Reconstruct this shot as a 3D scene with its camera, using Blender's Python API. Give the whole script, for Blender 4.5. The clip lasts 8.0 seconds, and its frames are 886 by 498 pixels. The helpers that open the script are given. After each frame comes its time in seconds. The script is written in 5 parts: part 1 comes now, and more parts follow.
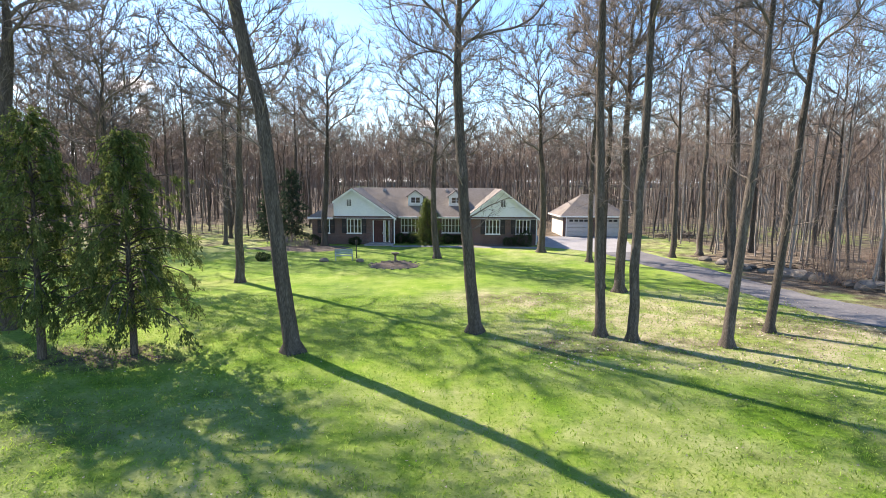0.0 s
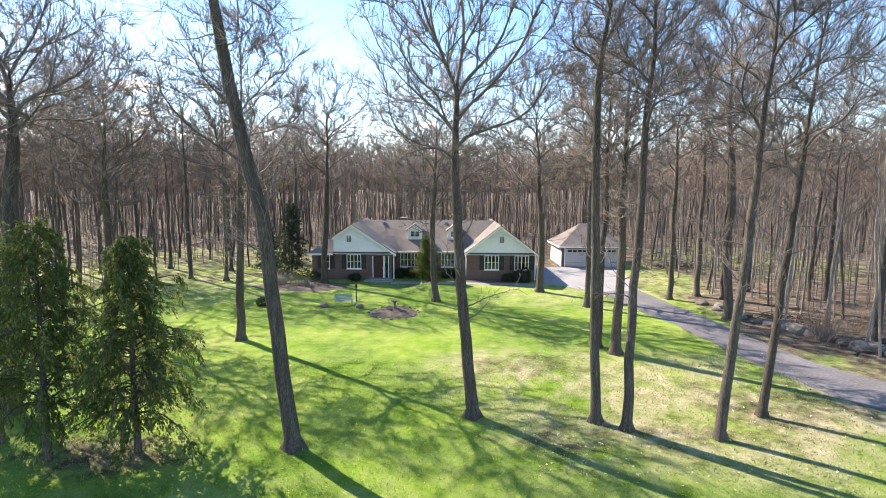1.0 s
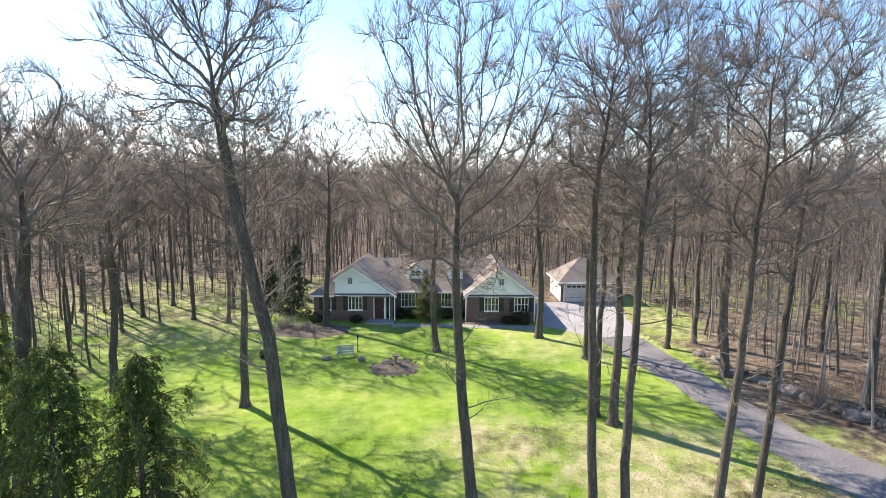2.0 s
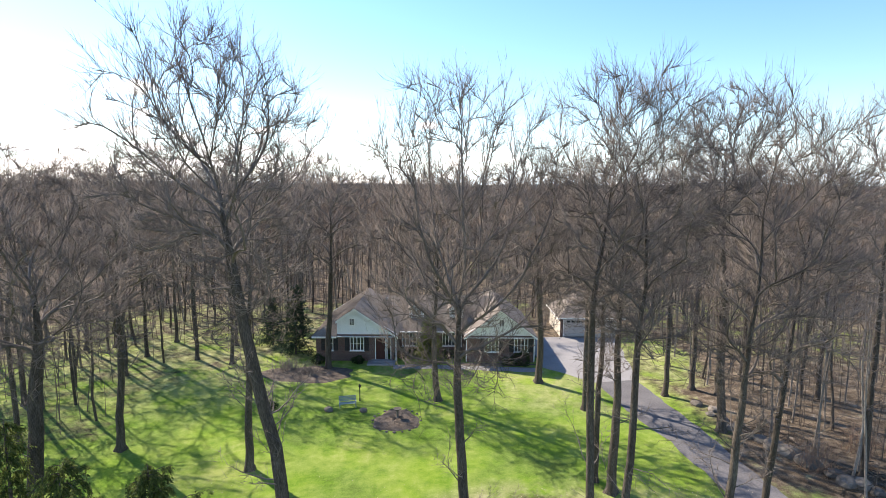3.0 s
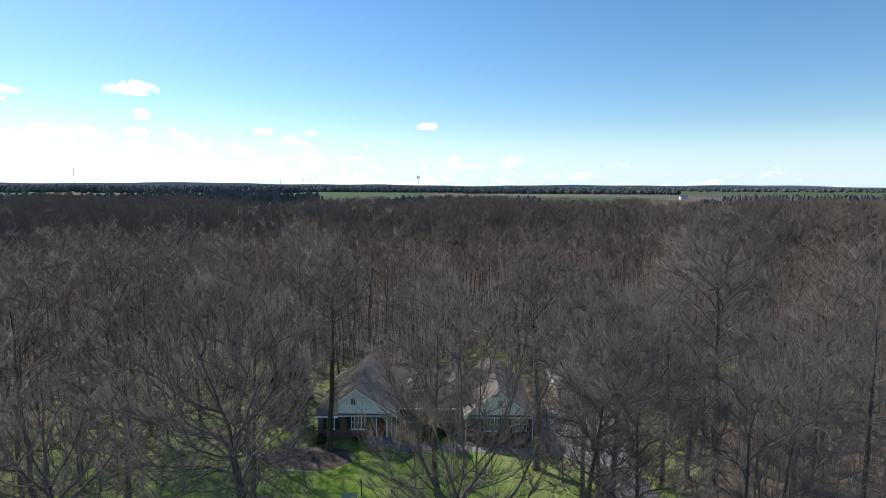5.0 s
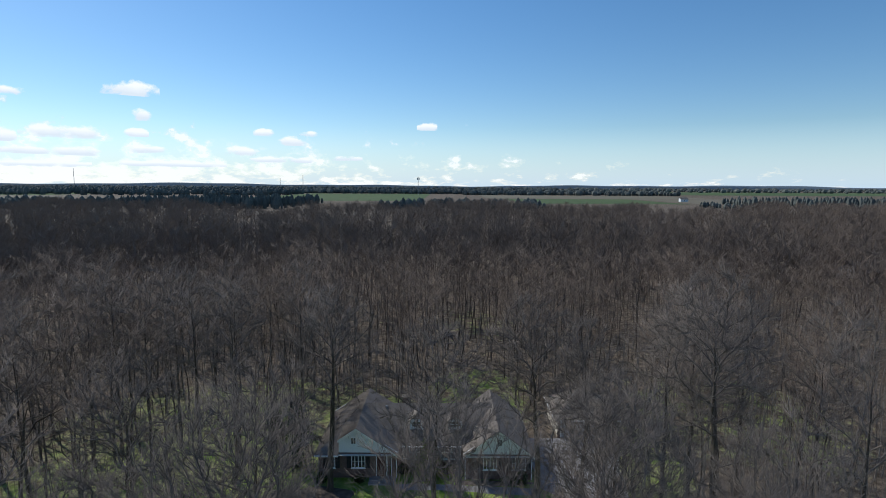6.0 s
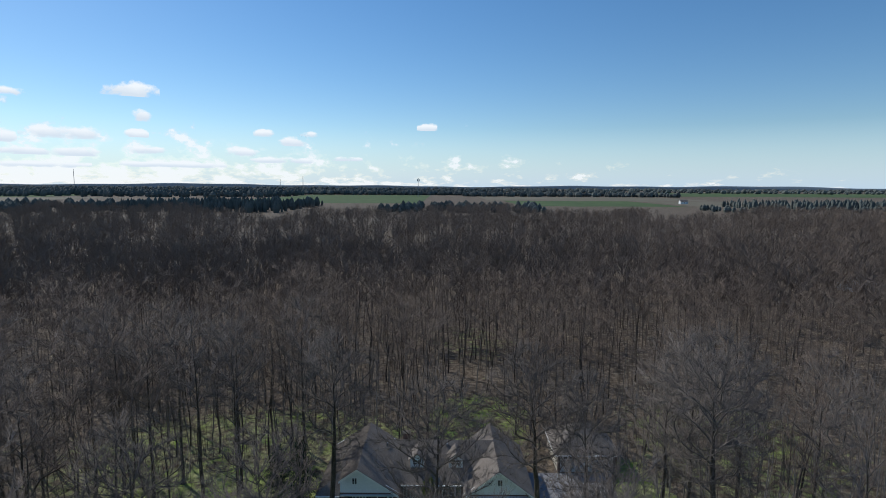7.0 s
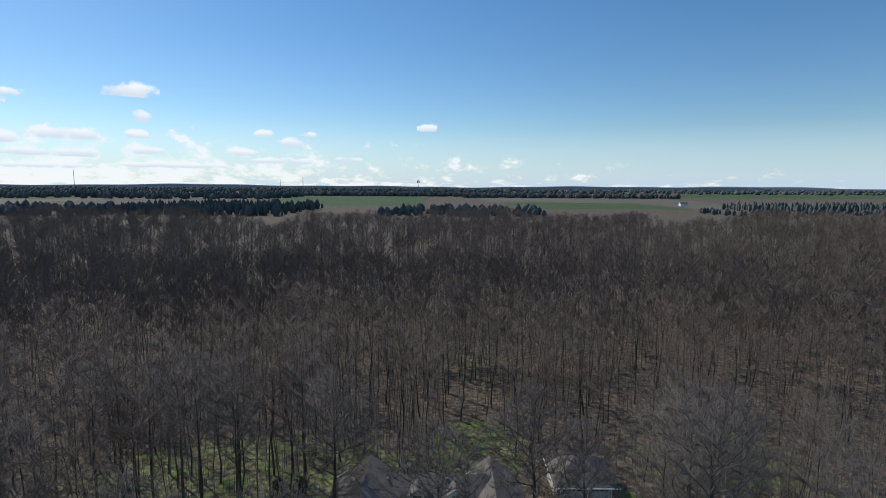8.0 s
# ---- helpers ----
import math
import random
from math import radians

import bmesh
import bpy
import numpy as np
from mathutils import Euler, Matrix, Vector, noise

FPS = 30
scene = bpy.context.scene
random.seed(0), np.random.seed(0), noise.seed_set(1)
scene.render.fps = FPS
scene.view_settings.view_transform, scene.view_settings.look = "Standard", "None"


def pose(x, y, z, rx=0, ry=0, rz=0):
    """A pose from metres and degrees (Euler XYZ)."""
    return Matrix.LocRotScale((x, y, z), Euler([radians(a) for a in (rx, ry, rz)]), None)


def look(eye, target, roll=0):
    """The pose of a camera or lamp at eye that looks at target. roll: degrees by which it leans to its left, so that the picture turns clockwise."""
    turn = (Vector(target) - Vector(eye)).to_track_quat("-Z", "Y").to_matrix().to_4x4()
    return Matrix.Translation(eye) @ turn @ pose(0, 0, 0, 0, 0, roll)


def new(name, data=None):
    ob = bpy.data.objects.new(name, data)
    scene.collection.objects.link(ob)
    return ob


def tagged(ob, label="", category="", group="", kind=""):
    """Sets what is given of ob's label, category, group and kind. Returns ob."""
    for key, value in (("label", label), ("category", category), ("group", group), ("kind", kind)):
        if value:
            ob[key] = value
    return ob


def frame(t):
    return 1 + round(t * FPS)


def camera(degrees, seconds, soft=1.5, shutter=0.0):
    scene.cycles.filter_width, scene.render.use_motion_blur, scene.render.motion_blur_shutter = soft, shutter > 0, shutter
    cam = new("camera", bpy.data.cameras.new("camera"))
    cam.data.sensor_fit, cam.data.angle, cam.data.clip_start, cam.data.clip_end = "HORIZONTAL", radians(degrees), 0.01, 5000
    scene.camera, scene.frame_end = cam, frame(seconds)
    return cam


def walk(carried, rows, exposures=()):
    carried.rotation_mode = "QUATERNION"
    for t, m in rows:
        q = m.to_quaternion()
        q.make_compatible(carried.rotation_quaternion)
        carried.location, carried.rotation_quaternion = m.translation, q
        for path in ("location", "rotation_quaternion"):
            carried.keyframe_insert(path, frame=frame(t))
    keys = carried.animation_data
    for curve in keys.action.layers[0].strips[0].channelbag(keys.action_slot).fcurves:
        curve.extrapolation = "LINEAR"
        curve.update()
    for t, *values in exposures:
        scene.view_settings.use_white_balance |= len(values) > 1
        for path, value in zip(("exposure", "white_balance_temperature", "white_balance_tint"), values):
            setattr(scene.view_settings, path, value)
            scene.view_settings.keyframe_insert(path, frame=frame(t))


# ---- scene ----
cam = camera(79.8, 8.0, soft=0.9)
PATH = [
    (0.0, 0.0, 0.0, 5.745), (0.5, 0.037, 0.03, 7.322), (1.0, 0.058, 0.06, 9.205), (1.5, 0.046, 0.06, 11.254),
    (3.0, -0.092, -0.05, 17.45), (3.5, -0.112, -0.04, 19.53), (4.0, -0.126, -0.01, 21.58), (4.5, -0.126, 0.03, 23.60),
    (6.0, -0.10, 0.24, 29.65), (6.5, -0.135, 0.33, 31.77), (7.0, -0.179, 0.43, 33.87), (7.5, -0.19, 0.53, 35.92),
    (8.0, -0.193, 0.63, 37.88),
]
PITCH = 83.087
ROLL = -0.3
EXPOSURES = [  # seconds, stops, kelvin, tint
    (0.0, 1.64, 7250, 16), (1.5, 1.76, 7250, 16), (3.0, 1.26, 7150, 15), (3.5, 1.06, 6900, 12), (4.0, 0.85, 6700, 11),
    (4.5, 0.5, 6500, 10), (5.3, 0.06, 6300, 9), (6.0, -0.17, 6150, 8), (6.5, -0.26, 6100, 8), (8.0, -0.3, 6100, 8),
]
walk(cam, [(t, pose(x, y, z, PITCH, ROLL, 0)) for t, x, y, z in PATH], EXPOSURES)

# ---- world and sun ----
SUN_ELEVATION = radians(39)
SUN_TO = Vector((-0.76, 0.65, 0)).normalized() * math.cos(SUN_ELEVATION) + Vector((0, 0, math.sin(SUN_ELEVATION)))
world = bpy.data.worlds.new("sky")
scene.world = world
world.use_nodes = True
wn = world.node_tree
sky = wn.nodes.new("ShaderNodeTexSky")
sky.sky_type = "NISHITA"
sky.sun_disc = False
sky.sun_elevation = SUN_ELEVATION
sky.sun_rotation = math.atan2(SUN_TO.x, SUN_TO.y)
sky.air_density, sky.dust_density, sky.ozone_density = 1.0, 0.15, 3.0
tint = wn.nodes.new("ShaderNodeHueSaturation")
tint.inputs["Saturation"].default_value = 1.2
wn.links.new(sky.outputs[0], tint.inputs["Color"])
wn.links.new(tint.outputs[0], wn.nodes["Background"].inputs[0])
wn.nodes["Background"].inputs[1].default_value = 0.122
sun_data = bpy.data.lights.new("sun", "SUN")
sun_data.energy, sun_data.angle, sun_data.color = 4.2, radians(0.53), (1.0, 0.95, 0.86)
sun = new("sun", sun_data)
sun.matrix_world = look(SUN_TO * 200, (0, 0, 0))


# ---- materials ----
def material(name, stops, scale=4.0, rough=0.9, bump=0.3, stretch=(1, 1, 1), fine=8.0, fine_mix=0.5, metal=0.0, per_object=0.0, distance=0.02):
    """A surface whose colour wanders through stops at two scales, with fine relief."""
    m = bpy.data.materials.new(name)
    m.use_nodes = True
    n, l = m.node_tree.nodes, m.node_tree.links
    b = n["Principled BSDF"]
    b.inputs["Roughness"].default_value, b.inputs["Metallic"].default_value = rough, metal
    b.inputs["Specular IOR Level"].default_value = 0.25
    tc, mp = n.new("ShaderNodeTexCoord"), n.new("ShaderNodeMapping")
    mp.inputs["Scale"].default_value = stretch
    l.new(tc.outputs["Object"], mp.inputs[0])
    coarse, grain = n.new("ShaderNodeTexNoise"), n.new("ShaderNodeTexNoise")
    coarse.inputs["Scale"].default_value, coarse.inputs["Detail"].default_value = scale, 5
    grain.inputs["Scale"].default_value, grain.inputs["Detail"].default_value = scale * fine, 4
    l.new(mp.outputs[0], coarse.inputs[0]), l.new(mp.outputs[0], grain.inputs[0])
    mix = n.new("ShaderNodeMix")
    mix.inputs[0].default_value = fine_mix
    l.new(coarse.outputs[0], mix.inputs[2]), l.new(grain.outputs[0], mix.inputs[3])
    ramp = n.new("ShaderNodeValToRGB")
    while len(ramp.color_ramp.elements) < len(stops):
        ramp.color_ramp.elements.new(0.5)
    for i, c in enumerate(stops):
        ramp.color_ramp.elements[i].position = 0.32 + 0.36 * i / max(1, len(stops) - 1)
        ramp.color_ramp.elements[i].color = (*c, 1)
    l.new(mix.outputs[0], ramp.inputs[0])
    out = ramp.outputs[0]
    if per_object:
        info, hsv = n.new("ShaderNodeObjectInfo"), n.new("ShaderNodeHueSaturation")
        rng = n.new("ShaderNodeMapRange")
        rng.inputs[3].default_value, rng.inputs[4].default_value = 1 - per_object, 1 + per_object
        l.new(info.outputs["Random"], rng.inputs[0]), l.new(rng.outputs[0], hsv.inputs["Value"])
        l.new(out, hsv.inputs["Color"])
        out = hsv.outputs[0]
    l.new(out, b.inputs["Base Color"])
    bp = n.new("ShaderNodeBump")
    bp.inputs["Strength"].default_value, bp.inputs["Distance"].default_value = bump, distance
    l.new(mix.outputs[0], bp.inputs["Height"]), l.new(bp.outputs[0], b.inputs["Normal"])
    return m


def island_tint(m, spread):
    """Vary a joined mesh's pieces in brightness."""
    n, l = m.node_tree.nodes, m.node_tree.links
    b = n["Principled BSDF"]
    src = b.inputs["Base Color"].links[0].from_socket
    geo, hsv, rng = n.new("ShaderNodeNewGeometry"), n.new("ShaderNodeHueSaturation"), n.new("ShaderNodeMapRange")
    rng.inputs[3].default_value, rng.inputs[4].default_value = 1 - spread, 1 + spread
    l.new(geo.outputs["Random Per Island"], rng.inputs[0]), l.new(rng.outputs[0], hsv.inputs["Value"])
    l.new(src, hsv.inputs["Color"]), l.new(hsv.outputs[0], b.inputs["Base Color"])
    return m


BARK = material("bark", [(0.035, 0.028, 0.022), (0.082, 0.067, 0.054), (0.17, 0.145, 0.12)], 2.2, 0.95, 1.0, (3, 3, 0.45), 7, 0.6, per_object=0.2, distance=0.05)
TWIG = material("twig_bark", [(0.135, 0.112, 0.098), (0.225, 0.19, 0.166)], 1.0, 0.9, 0.1, per_object=0.18)
LAWN_TWIG = material("lawn_tree_twig", [(0.11, 0.092, 0.08), (0.20, 0.17, 0.15)], 1.0, 0.9, 0.1, per_object=0.18)
WOODS_TWIG = material("woods_twig", [(0.125, 0.094, 0.074), (0.215, 0.165, 0.132)], 0.3, 0.9, 0.0, per_object=0.22)
FAR_TWIG = material("far_woods_twig", [(0.135, 0.101, 0.078), (0.225, 0.17, 0.133)], 0.012, 0.95, 0.0, fine=30, fine_mix=0.4)
NEEDLE = island_tint(material("cedar_foliage", [(0.068, 0.098, 0.026), (0.13, 0.165, 0.047), (0.21, 0.215, 0.08)], 1.5, 0.7, 0.0), 0.35)
SPRUCE = island_tint(material("spruce_foliage", [(0.03, 0.055, 0.035), (0.06, 0.085, 0.05)], 1.5, 0.7, 0.0), 0.35)
SHRUB = island_tint(material("shrub_leaf", [(0.03, 0.05, 0.02), (0.06, 0.085, 0.03)], 3, 0.6, 0.0), 0.35)
BUSHTWIG = material("red_twig", [(0.22, 0.14, 0.10), (0.31, 0.21, 0.15)], 2, 0.9, 0.0)
# Greyed and lightened against the near spruce: distance haze put into the colour.
FARTREE_HAZED = island_tint(material("hazed_far_tree", [(0.07, 0.082, 0.075), (0.11, 0.115, 0.10)], 0.02, 0.95, 0.0), 0.3)
SIDING = material("white_siding", [(0.66, 0.68, 0.68), (0.76, 0.77, 0.76)], 0.8, 0.6, 0.1)
TRIM = material("white_paint", [(0.74, 0.74, 0.72), (0.82, 0.82, 0.80)], 2, 0.45, 0.05)
SHUTTER = material("dark_paint", [(0.018, 0.018, 0.02), (0.035, 0.035, 0.038)], 3, 0.5, 0.1)
SHINGLE = material("roof_shingle", [(0.13, 0.11, 0.095), (0.19, 0.162, 0.14), (0.255, 0.222, 0.195)], 0.7, 0.95, 0.6, (1, 1, 1), 14, 0.6)
CONCRETE = material("concrete", [(0.22, 0.213, 0.215), (0.31, 0.30, 0.30)], 0.5, 0.9, 0.3, fine=12)
ASPHALT = material("worn_asphalt", [(0.085, 0.08, 0.085), (0.135, 0.13, 0.135), (0.19, 0.18, 0.18)], 0.35, 0.95, 0.4, fine=22)
STONE = material("field_stone", [(0.095, 0.082, 0.07), (0.215, 0.19, 0.165)], 2.5, 0.95, 0.8, per_object=0.25)
SOIL = material("bed_soil", [(0.065, 0.049, 0.038), (0.12, 0.094, 0.074), (0.19, 0.158, 0.13)], 1.6, 1.0, 0.9, fine=9, distance=0.05)
BENCHWOOD = material("painted_bench_wood", [(0.20, 0.27, 0.27), (0.32, 0.39, 0.38)], 3, 0.7, 0.3)
GARAGEWALL = material("cream_siding", [(0.62, 0.56, 0.46), (0.72, 0.66, 0.56)], 0.8, 0.7, 0.1)
DOORWOOD = material("front_door_paint", [(0.05, 0.02, 0.018), (0.08, 0.03, 0.028)], 2, 0.5, 0.1)
# White door greyed: the shade it stands in is put into the paint.
SHADED_DOORPAINT = material("shaded_garage_door_paint", [(0.42, 0.40, 0.40), (0.52, 0.50, 0.49)], 2, 0.5, 0.05)
METAL = material("grey_metal", [(0.25, 0.25, 0.26), (0.36, 0.36, 0.37)], 3, 0.5, 0.1, metal=0.6)
FIELDGREEN = material("young_crop", [(0.05, 0.085, 0.025), (0.085, 0.12, 0.04)], 0.01, 1.0, 0.0, (1, 0.3, 1))
FIELDTAN = material("stubble_field", [(0.12, 0.105, 0.07), (0.19, 0.16, 0.11)], 0.01, 1.0, 0.0, (0.3, 1, 1))
# Skyline: distance haze painted in as a bluish base and a faint blue glow.
HAZY_HILLS = material("haze_glow_woodland", [(0.07, 0.095, 0.12), (0.10, 0.125, 0.15)], 0.004, 1.0, 0.0)
HAZY_HILLS.node_tree.nodes["Principled BSDF"].inputs["Emission Color"].default_value = (0.30, 0.42, 0.60, 1)
HAZY_HILLS.node_tree.nodes["Principled BSDF"].inputs["Emission Strength"].default_value = 0.12


def brick_material():
    m = bpy.data.materials.new("red_brick")
    m.use_nodes = True
    n, l = m.node_tree.nodes, m.node_tree.links
    b = n["Principled BSDF"]
    b.inputs["Roughness"].default_value = 0.95
    tc, sep, add, comb = n.new("ShaderNodeTexCoord"), n.new("ShaderNodeSeparateXYZ"), n.new("ShaderNodeMath"), n.new("ShaderNodeCombineXYZ")
    l.new(tc.outputs["Object"], sep.inputs[0])
    l.new(sep.outputs[0], add.inputs[0]), l.new(sep.outputs[1], add.inputs[1])
    l.new(add.outputs[0], comb.inputs[0]), l.new(sep.outputs[2], comb.inputs[1])
    br = n.new("ShaderNodeTexBrick")
    br.inputs["Scale"].default_value = 1.0
    br.inputs["Brick Width"].default_value, br.inputs["Row Height"].default_value, br.inputs["Mortar Size"].default_value = 0.21, 0.075, 0.009
    br.inputs["Color1"].default_value, br.inputs["Color2"].default_value = (0.135, 0.062, 0.048, 1), (0.085, 0.044, 0.038, 1)
    br.inputs["Mortar"].default_value = (0.20, 0.18, 0.165, 1)
    l.new(comb.outputs[0], br.inputs[0])
    l.new(br.outputs[0], b.inputs["Base Color"])
    bp = n.new("ShaderNodeBump")
    bp.inputs["Strength"].default_value, bp.inputs["Distance"].default_value, bp.invert = 0.6, 0.01, True
    l.new(br.outputs["Fac"], bp.inputs["Height"]), l.new(bp.outputs[0], b.inputs["Normal"])
    return m


BRICK = brick_material()


def glass_material():
    m = bpy.data.materials.new("window_glass")
    m.use_nodes = True
    b = m.node_tree.nodes["Principled BSDF"]
    b.inputs["Base Color"].default_value = (0.9, 0.95, 0.95, 1)
    b.inputs["Roughness"].default_value, b.inputs["Transmission Weight"].default_value, b.inputs["IOR"].default_value = 0.02, 1.0, 1.45
    return m


GLASS = glass_material()


def ground_material():
    """Grass and leaf litter, mixed by the sheet's own mask and broken up by noise."""
    m = bpy.data.materials.new("lawn_and_leaf_litter")
    m.use_nodes = True
    n, l = m.node_tree.nodes, m.node_tree.links
    b = n["Principled BSDF"]
    b.inputs["Roughness"].default_value, b.inputs["Specular IOR Level"].default_value = 0.95, 0.15
    tc = n.new("ShaderNodeTexCoord")

    def tex(scale, detail=5, rough=0.6):
        t = n.new("ShaderNodeTexNoise")
        t.inputs["Scale"].default_value, t.inputs["Detail"].default_value, t.inputs["Roughness"].default_value = scale, detail, rough
        l.new(tc.outputs["Object"], t.inputs[0])
        return t.outputs[0]

    def ramp(src, stops):
        r = n.new("ShaderNodeValToRGB")
        while len(r.color_ramp.elements) < len(stops):
            r.color_ramp.elements.new(0.5)
        for e, (p, c) in zip(r.color_ramp.elements, stops):
            e.position, e.color = p, (*c, 1)
        l.new(src, r.inputs[0])
        return r.outputs[0]

    def mixed(f, a, c, kind="RGBA"):
        x = n.new("ShaderNodeMix")
        x.data_type = kind
        i = (6, 7, 2) if kind == "RGBA" else (2, 3, 0)
        if isinstance(f, float):
            x.inputs[0].default_value = f
        else:
            l.new(f, x.inputs[0])
        l.new(a, x.inputs[i[0]]), l.new(c, x.inputs[i[1]])
        return x.outputs[i[2]]

    fine, mid, wide = tex(11, 7, 0.85), tex(1.1, 6, 0.7), tex(0.12, 4)
    grass = ramp(mixed(0.5, mixed(0.55, fine, mid, "FLOAT"), wide, "FLOAT"),
                 [(0.40, (0.055, 0.115, 0.010)), (0.47, (0.125, 0.235, 0.018)), (0.535, (0.21, 0.315, 0.036)), (0.61, (0.31, 0.36, 0.09))])
    litter = ramp(mixed(0.55, tex(14, 6, 0.8), mid, "FLOAT"),
                  [(0.37, (0.03, 0.022, 0.015)), (0.465, (0.092, 0.068, 0.047)), (0.545, (0.185, 0.145, 0.105)), (0.625, (0.40, 0.33, 0.26))])
    straw = ramp(mixed(0.6, fine, mid, "FLOAT"), [(0.36, (0.18, 0.20, 0.07)), (0.5, (0.34, 0.31, 0.17)), (0.62, (0.50, 0.43, 0.31))])
    dr = n.new("ShaderNodeAttribute")
    dr.attribute_name = "dry"
    dm = n.new("ShaderNodeMath")
    dm.operation, dm.use_clamp = "MULTIPLY", True
    spots = n.new("ShaderNodeMapRange")
    spots.inputs[1].default_value, spots.inputs[2].default_value = 0.38, 0.54
    l.new(tex(0.28, 6, 0.7), spots.inputs[0])
    l.new(dr.outputs["Fac"], dm.inputs[0]), l.new(spots.outputs[0], dm.inputs[1])
    grass = mixed(dm.outputs[0], grass, straw)
    at = n.new("ShaderNodeAttribute")
    at.attribute_name = "grass"
    ma = n.new("ShaderNodeMath")
    ma.operation = "ADD"
    l.new(at.outputs["Fac"], ma.inputs[0])
    off = n.new("ShaderNodeMapRange")
    off.inputs[1].default_value, off.inputs[2].default_value, off.inputs[3].default_value, off.inputs[4].default_value = 0.3, 0.7, -0.55, 0.55
    l.new(mixed(0.5, mid, tex(0.35, 6, 0.65), "FLOAT"), off.inputs[0])
    l.new(off.outputs[0], ma.inputs[1])
    edge = n.new("ShaderNodeMapRange")
    edge.inputs[1].default_value, edge.inputs[2].default_value = 0.25, 0.75
    l.new(ma.outputs[0], edge.inputs[0])
    l.new(mixed(edge.outputs[0], litter, grass), b.inputs["Base Color"])
    bp = n.new("ShaderNodeBump")
    bp.inputs["Strength"].default_value, bp.inputs["Distance"].default_value = 1.0, 0.09
    l.new(mixed(0.3, tex(26, 5, 0.8), mid, "FLOAT"), bp.inputs["Height"]), l.new(bp.outputs[0], b.inputs["Normal"])
    return m


GROUND = ground_material()


# ---- mesh helpers ----
def part(name, bm, mat, parent=None, label=""):
    """Link a bmesh as one mesh object under a thing or a part."""
    me = bpy.data.meshes.new(name)
    bm.to_mesh(me)
    bm.free()
    me.materials.append(mat)
    ob = new(name, me)
    ob.parent = parent
    return tagged(ob, label)


def add_box(bm, x0, x1, y0, y1, z0, z1):
    v = [bm.verts.new((x, y, z)) for x in (x0, x1) for y in (y0, y1) for z in (z0, z1)]
    for f in ((0, 1, 3, 2), (4, 6, 7, 5), (0, 4, 5, 1), (2, 3, 7, 6), (0, 2, 6, 4), (1, 5, 7, 3)):
        bm.faces.new([v[i] for i in f])


def box(name, x0, x1, y0, y1, z0, z1, mat, parent=None, label="", bevel=0.0):
    bm = bmesh.new()
    add_box(bm, x0, x1, y0, y1, z0, z1)
    if bevel:
        bmesh.ops.bevel(bm, geom=bm.edges[:], offset=bevel, segments=1, affect="EDGES")
    return part(name, bm, mat, parent, label)


def prism(name, outline, depth, mat, parent=None, label=""):
    """A flat outline of 3D corners made thick along the vector depth."""
    bm = bmesh.new()
    a = [bm.verts.new(p) for p in outline]
    b = [bm.verts.new(Vector(p) + Vector(depth)) for p in outline]
    bm.faces.new(a), bm.faces.new(b[::-1])
    for i in range(len(a)):
        j = (i + 1) % len(a)
        bm.faces.new((a[j], a[i], b[i], b[j]))
    bmesh.ops.recalc_face_normals(bm, faces=bm.faces)
    return part(name, bm, mat, parent, label)


def empty(name, label, category, group="", kind="", at=(0, 0, 0)):
    ob = new(name)
    ob.location = at
    return tagged(ob, label, category, group, kind)


def tri_object(name, V, F, mat, parent=None, label="", smooth=True):
    """A mesh object from arrays of places and triangles."""
    ob = new(name, tri_mesh(name, V, F, mat, smooth))
    ob.parent = parent
    return tagged(ob, label)


def tri_mesh(name, V, F, mat, smooth=True):
    me = bpy.data.meshes.new(name)
    V, F = np.asarray(V, np.float32), np.asarray(F, np.int32)
    me.vertices.add(len(V)), me.loops.add(F.size), me.polygons.add(len(F))
    me.vertices.foreach_set("co", V.ravel())
    me.loops.foreach_set("vertex_index", F.ravel())
    me.polygons.foreach_set("loop_start", np.arange(0, F.size, 3, dtype=np.int32))
    me.polygons.foreach_set("use_smooth", np.full(len(F), smooth))
    me.update(calc_edges=True)
    me.materials.append(mat)
    return me


def joined(pieces):
    V, F, k = [], [], 0
    for v, f in pieces:
        V.append(v), F.append(f + k)
        k += len(v)
    return np.concatenate(V), np.concatenate(F)


# ---- trees ----
RING = {n: (np.cos(np.arange(n) * 2 * np.pi / n), np.sin(np.arange(n) * 2 * np.pi / n)) for n in range(3, 13)}


def unit(v):
    return v / (np.linalg.norm(v, axis=-1, keepdims=True) + 1e-9)


def tube(P, R, n):
    """A tapering tube along P that ends in a tip: places and triangles."""
    K = len(P)
    T = P[-1] - P[0]
    T = T / (np.sqrt(T @ T) + 1e-9)
    a = np.array((T[1], -T[0], 0.0)) if abs(T[2]) < 0.9 else np.array((0.0, T[2], -T[1]))
    a = a / np.sqrt(a @ a)
    b = np.array((T[1] * a[2] - T[2] * a[1], T[2] * a[0] - T[0] * a[2], T[0] * a[1] - T[1] * a[0]))
    c, s = RING[n]
    ring = c[:, None] * a + s[:, None] * b
    V = (P[:-1, None] + R[:-1, None, None] * ring).reshape(-1, 3)
    V = np.vstack([V, P[-1:]])
    i, j = np.arange(n), (np.arange(n) + 1) % n
    F = []
    for k in range(K - 2):
        o = k * n
        F += [np.stack([o + i, o + j, o + n + j], 1), np.stack([o + i, o + n + j, o + n + i], 1)]
    o = (K - 2) * n
    F.append(np.stack([o + i, o + j, np.full(n, len(V) - 1)], 1))
    return V, np.concatenate(F)


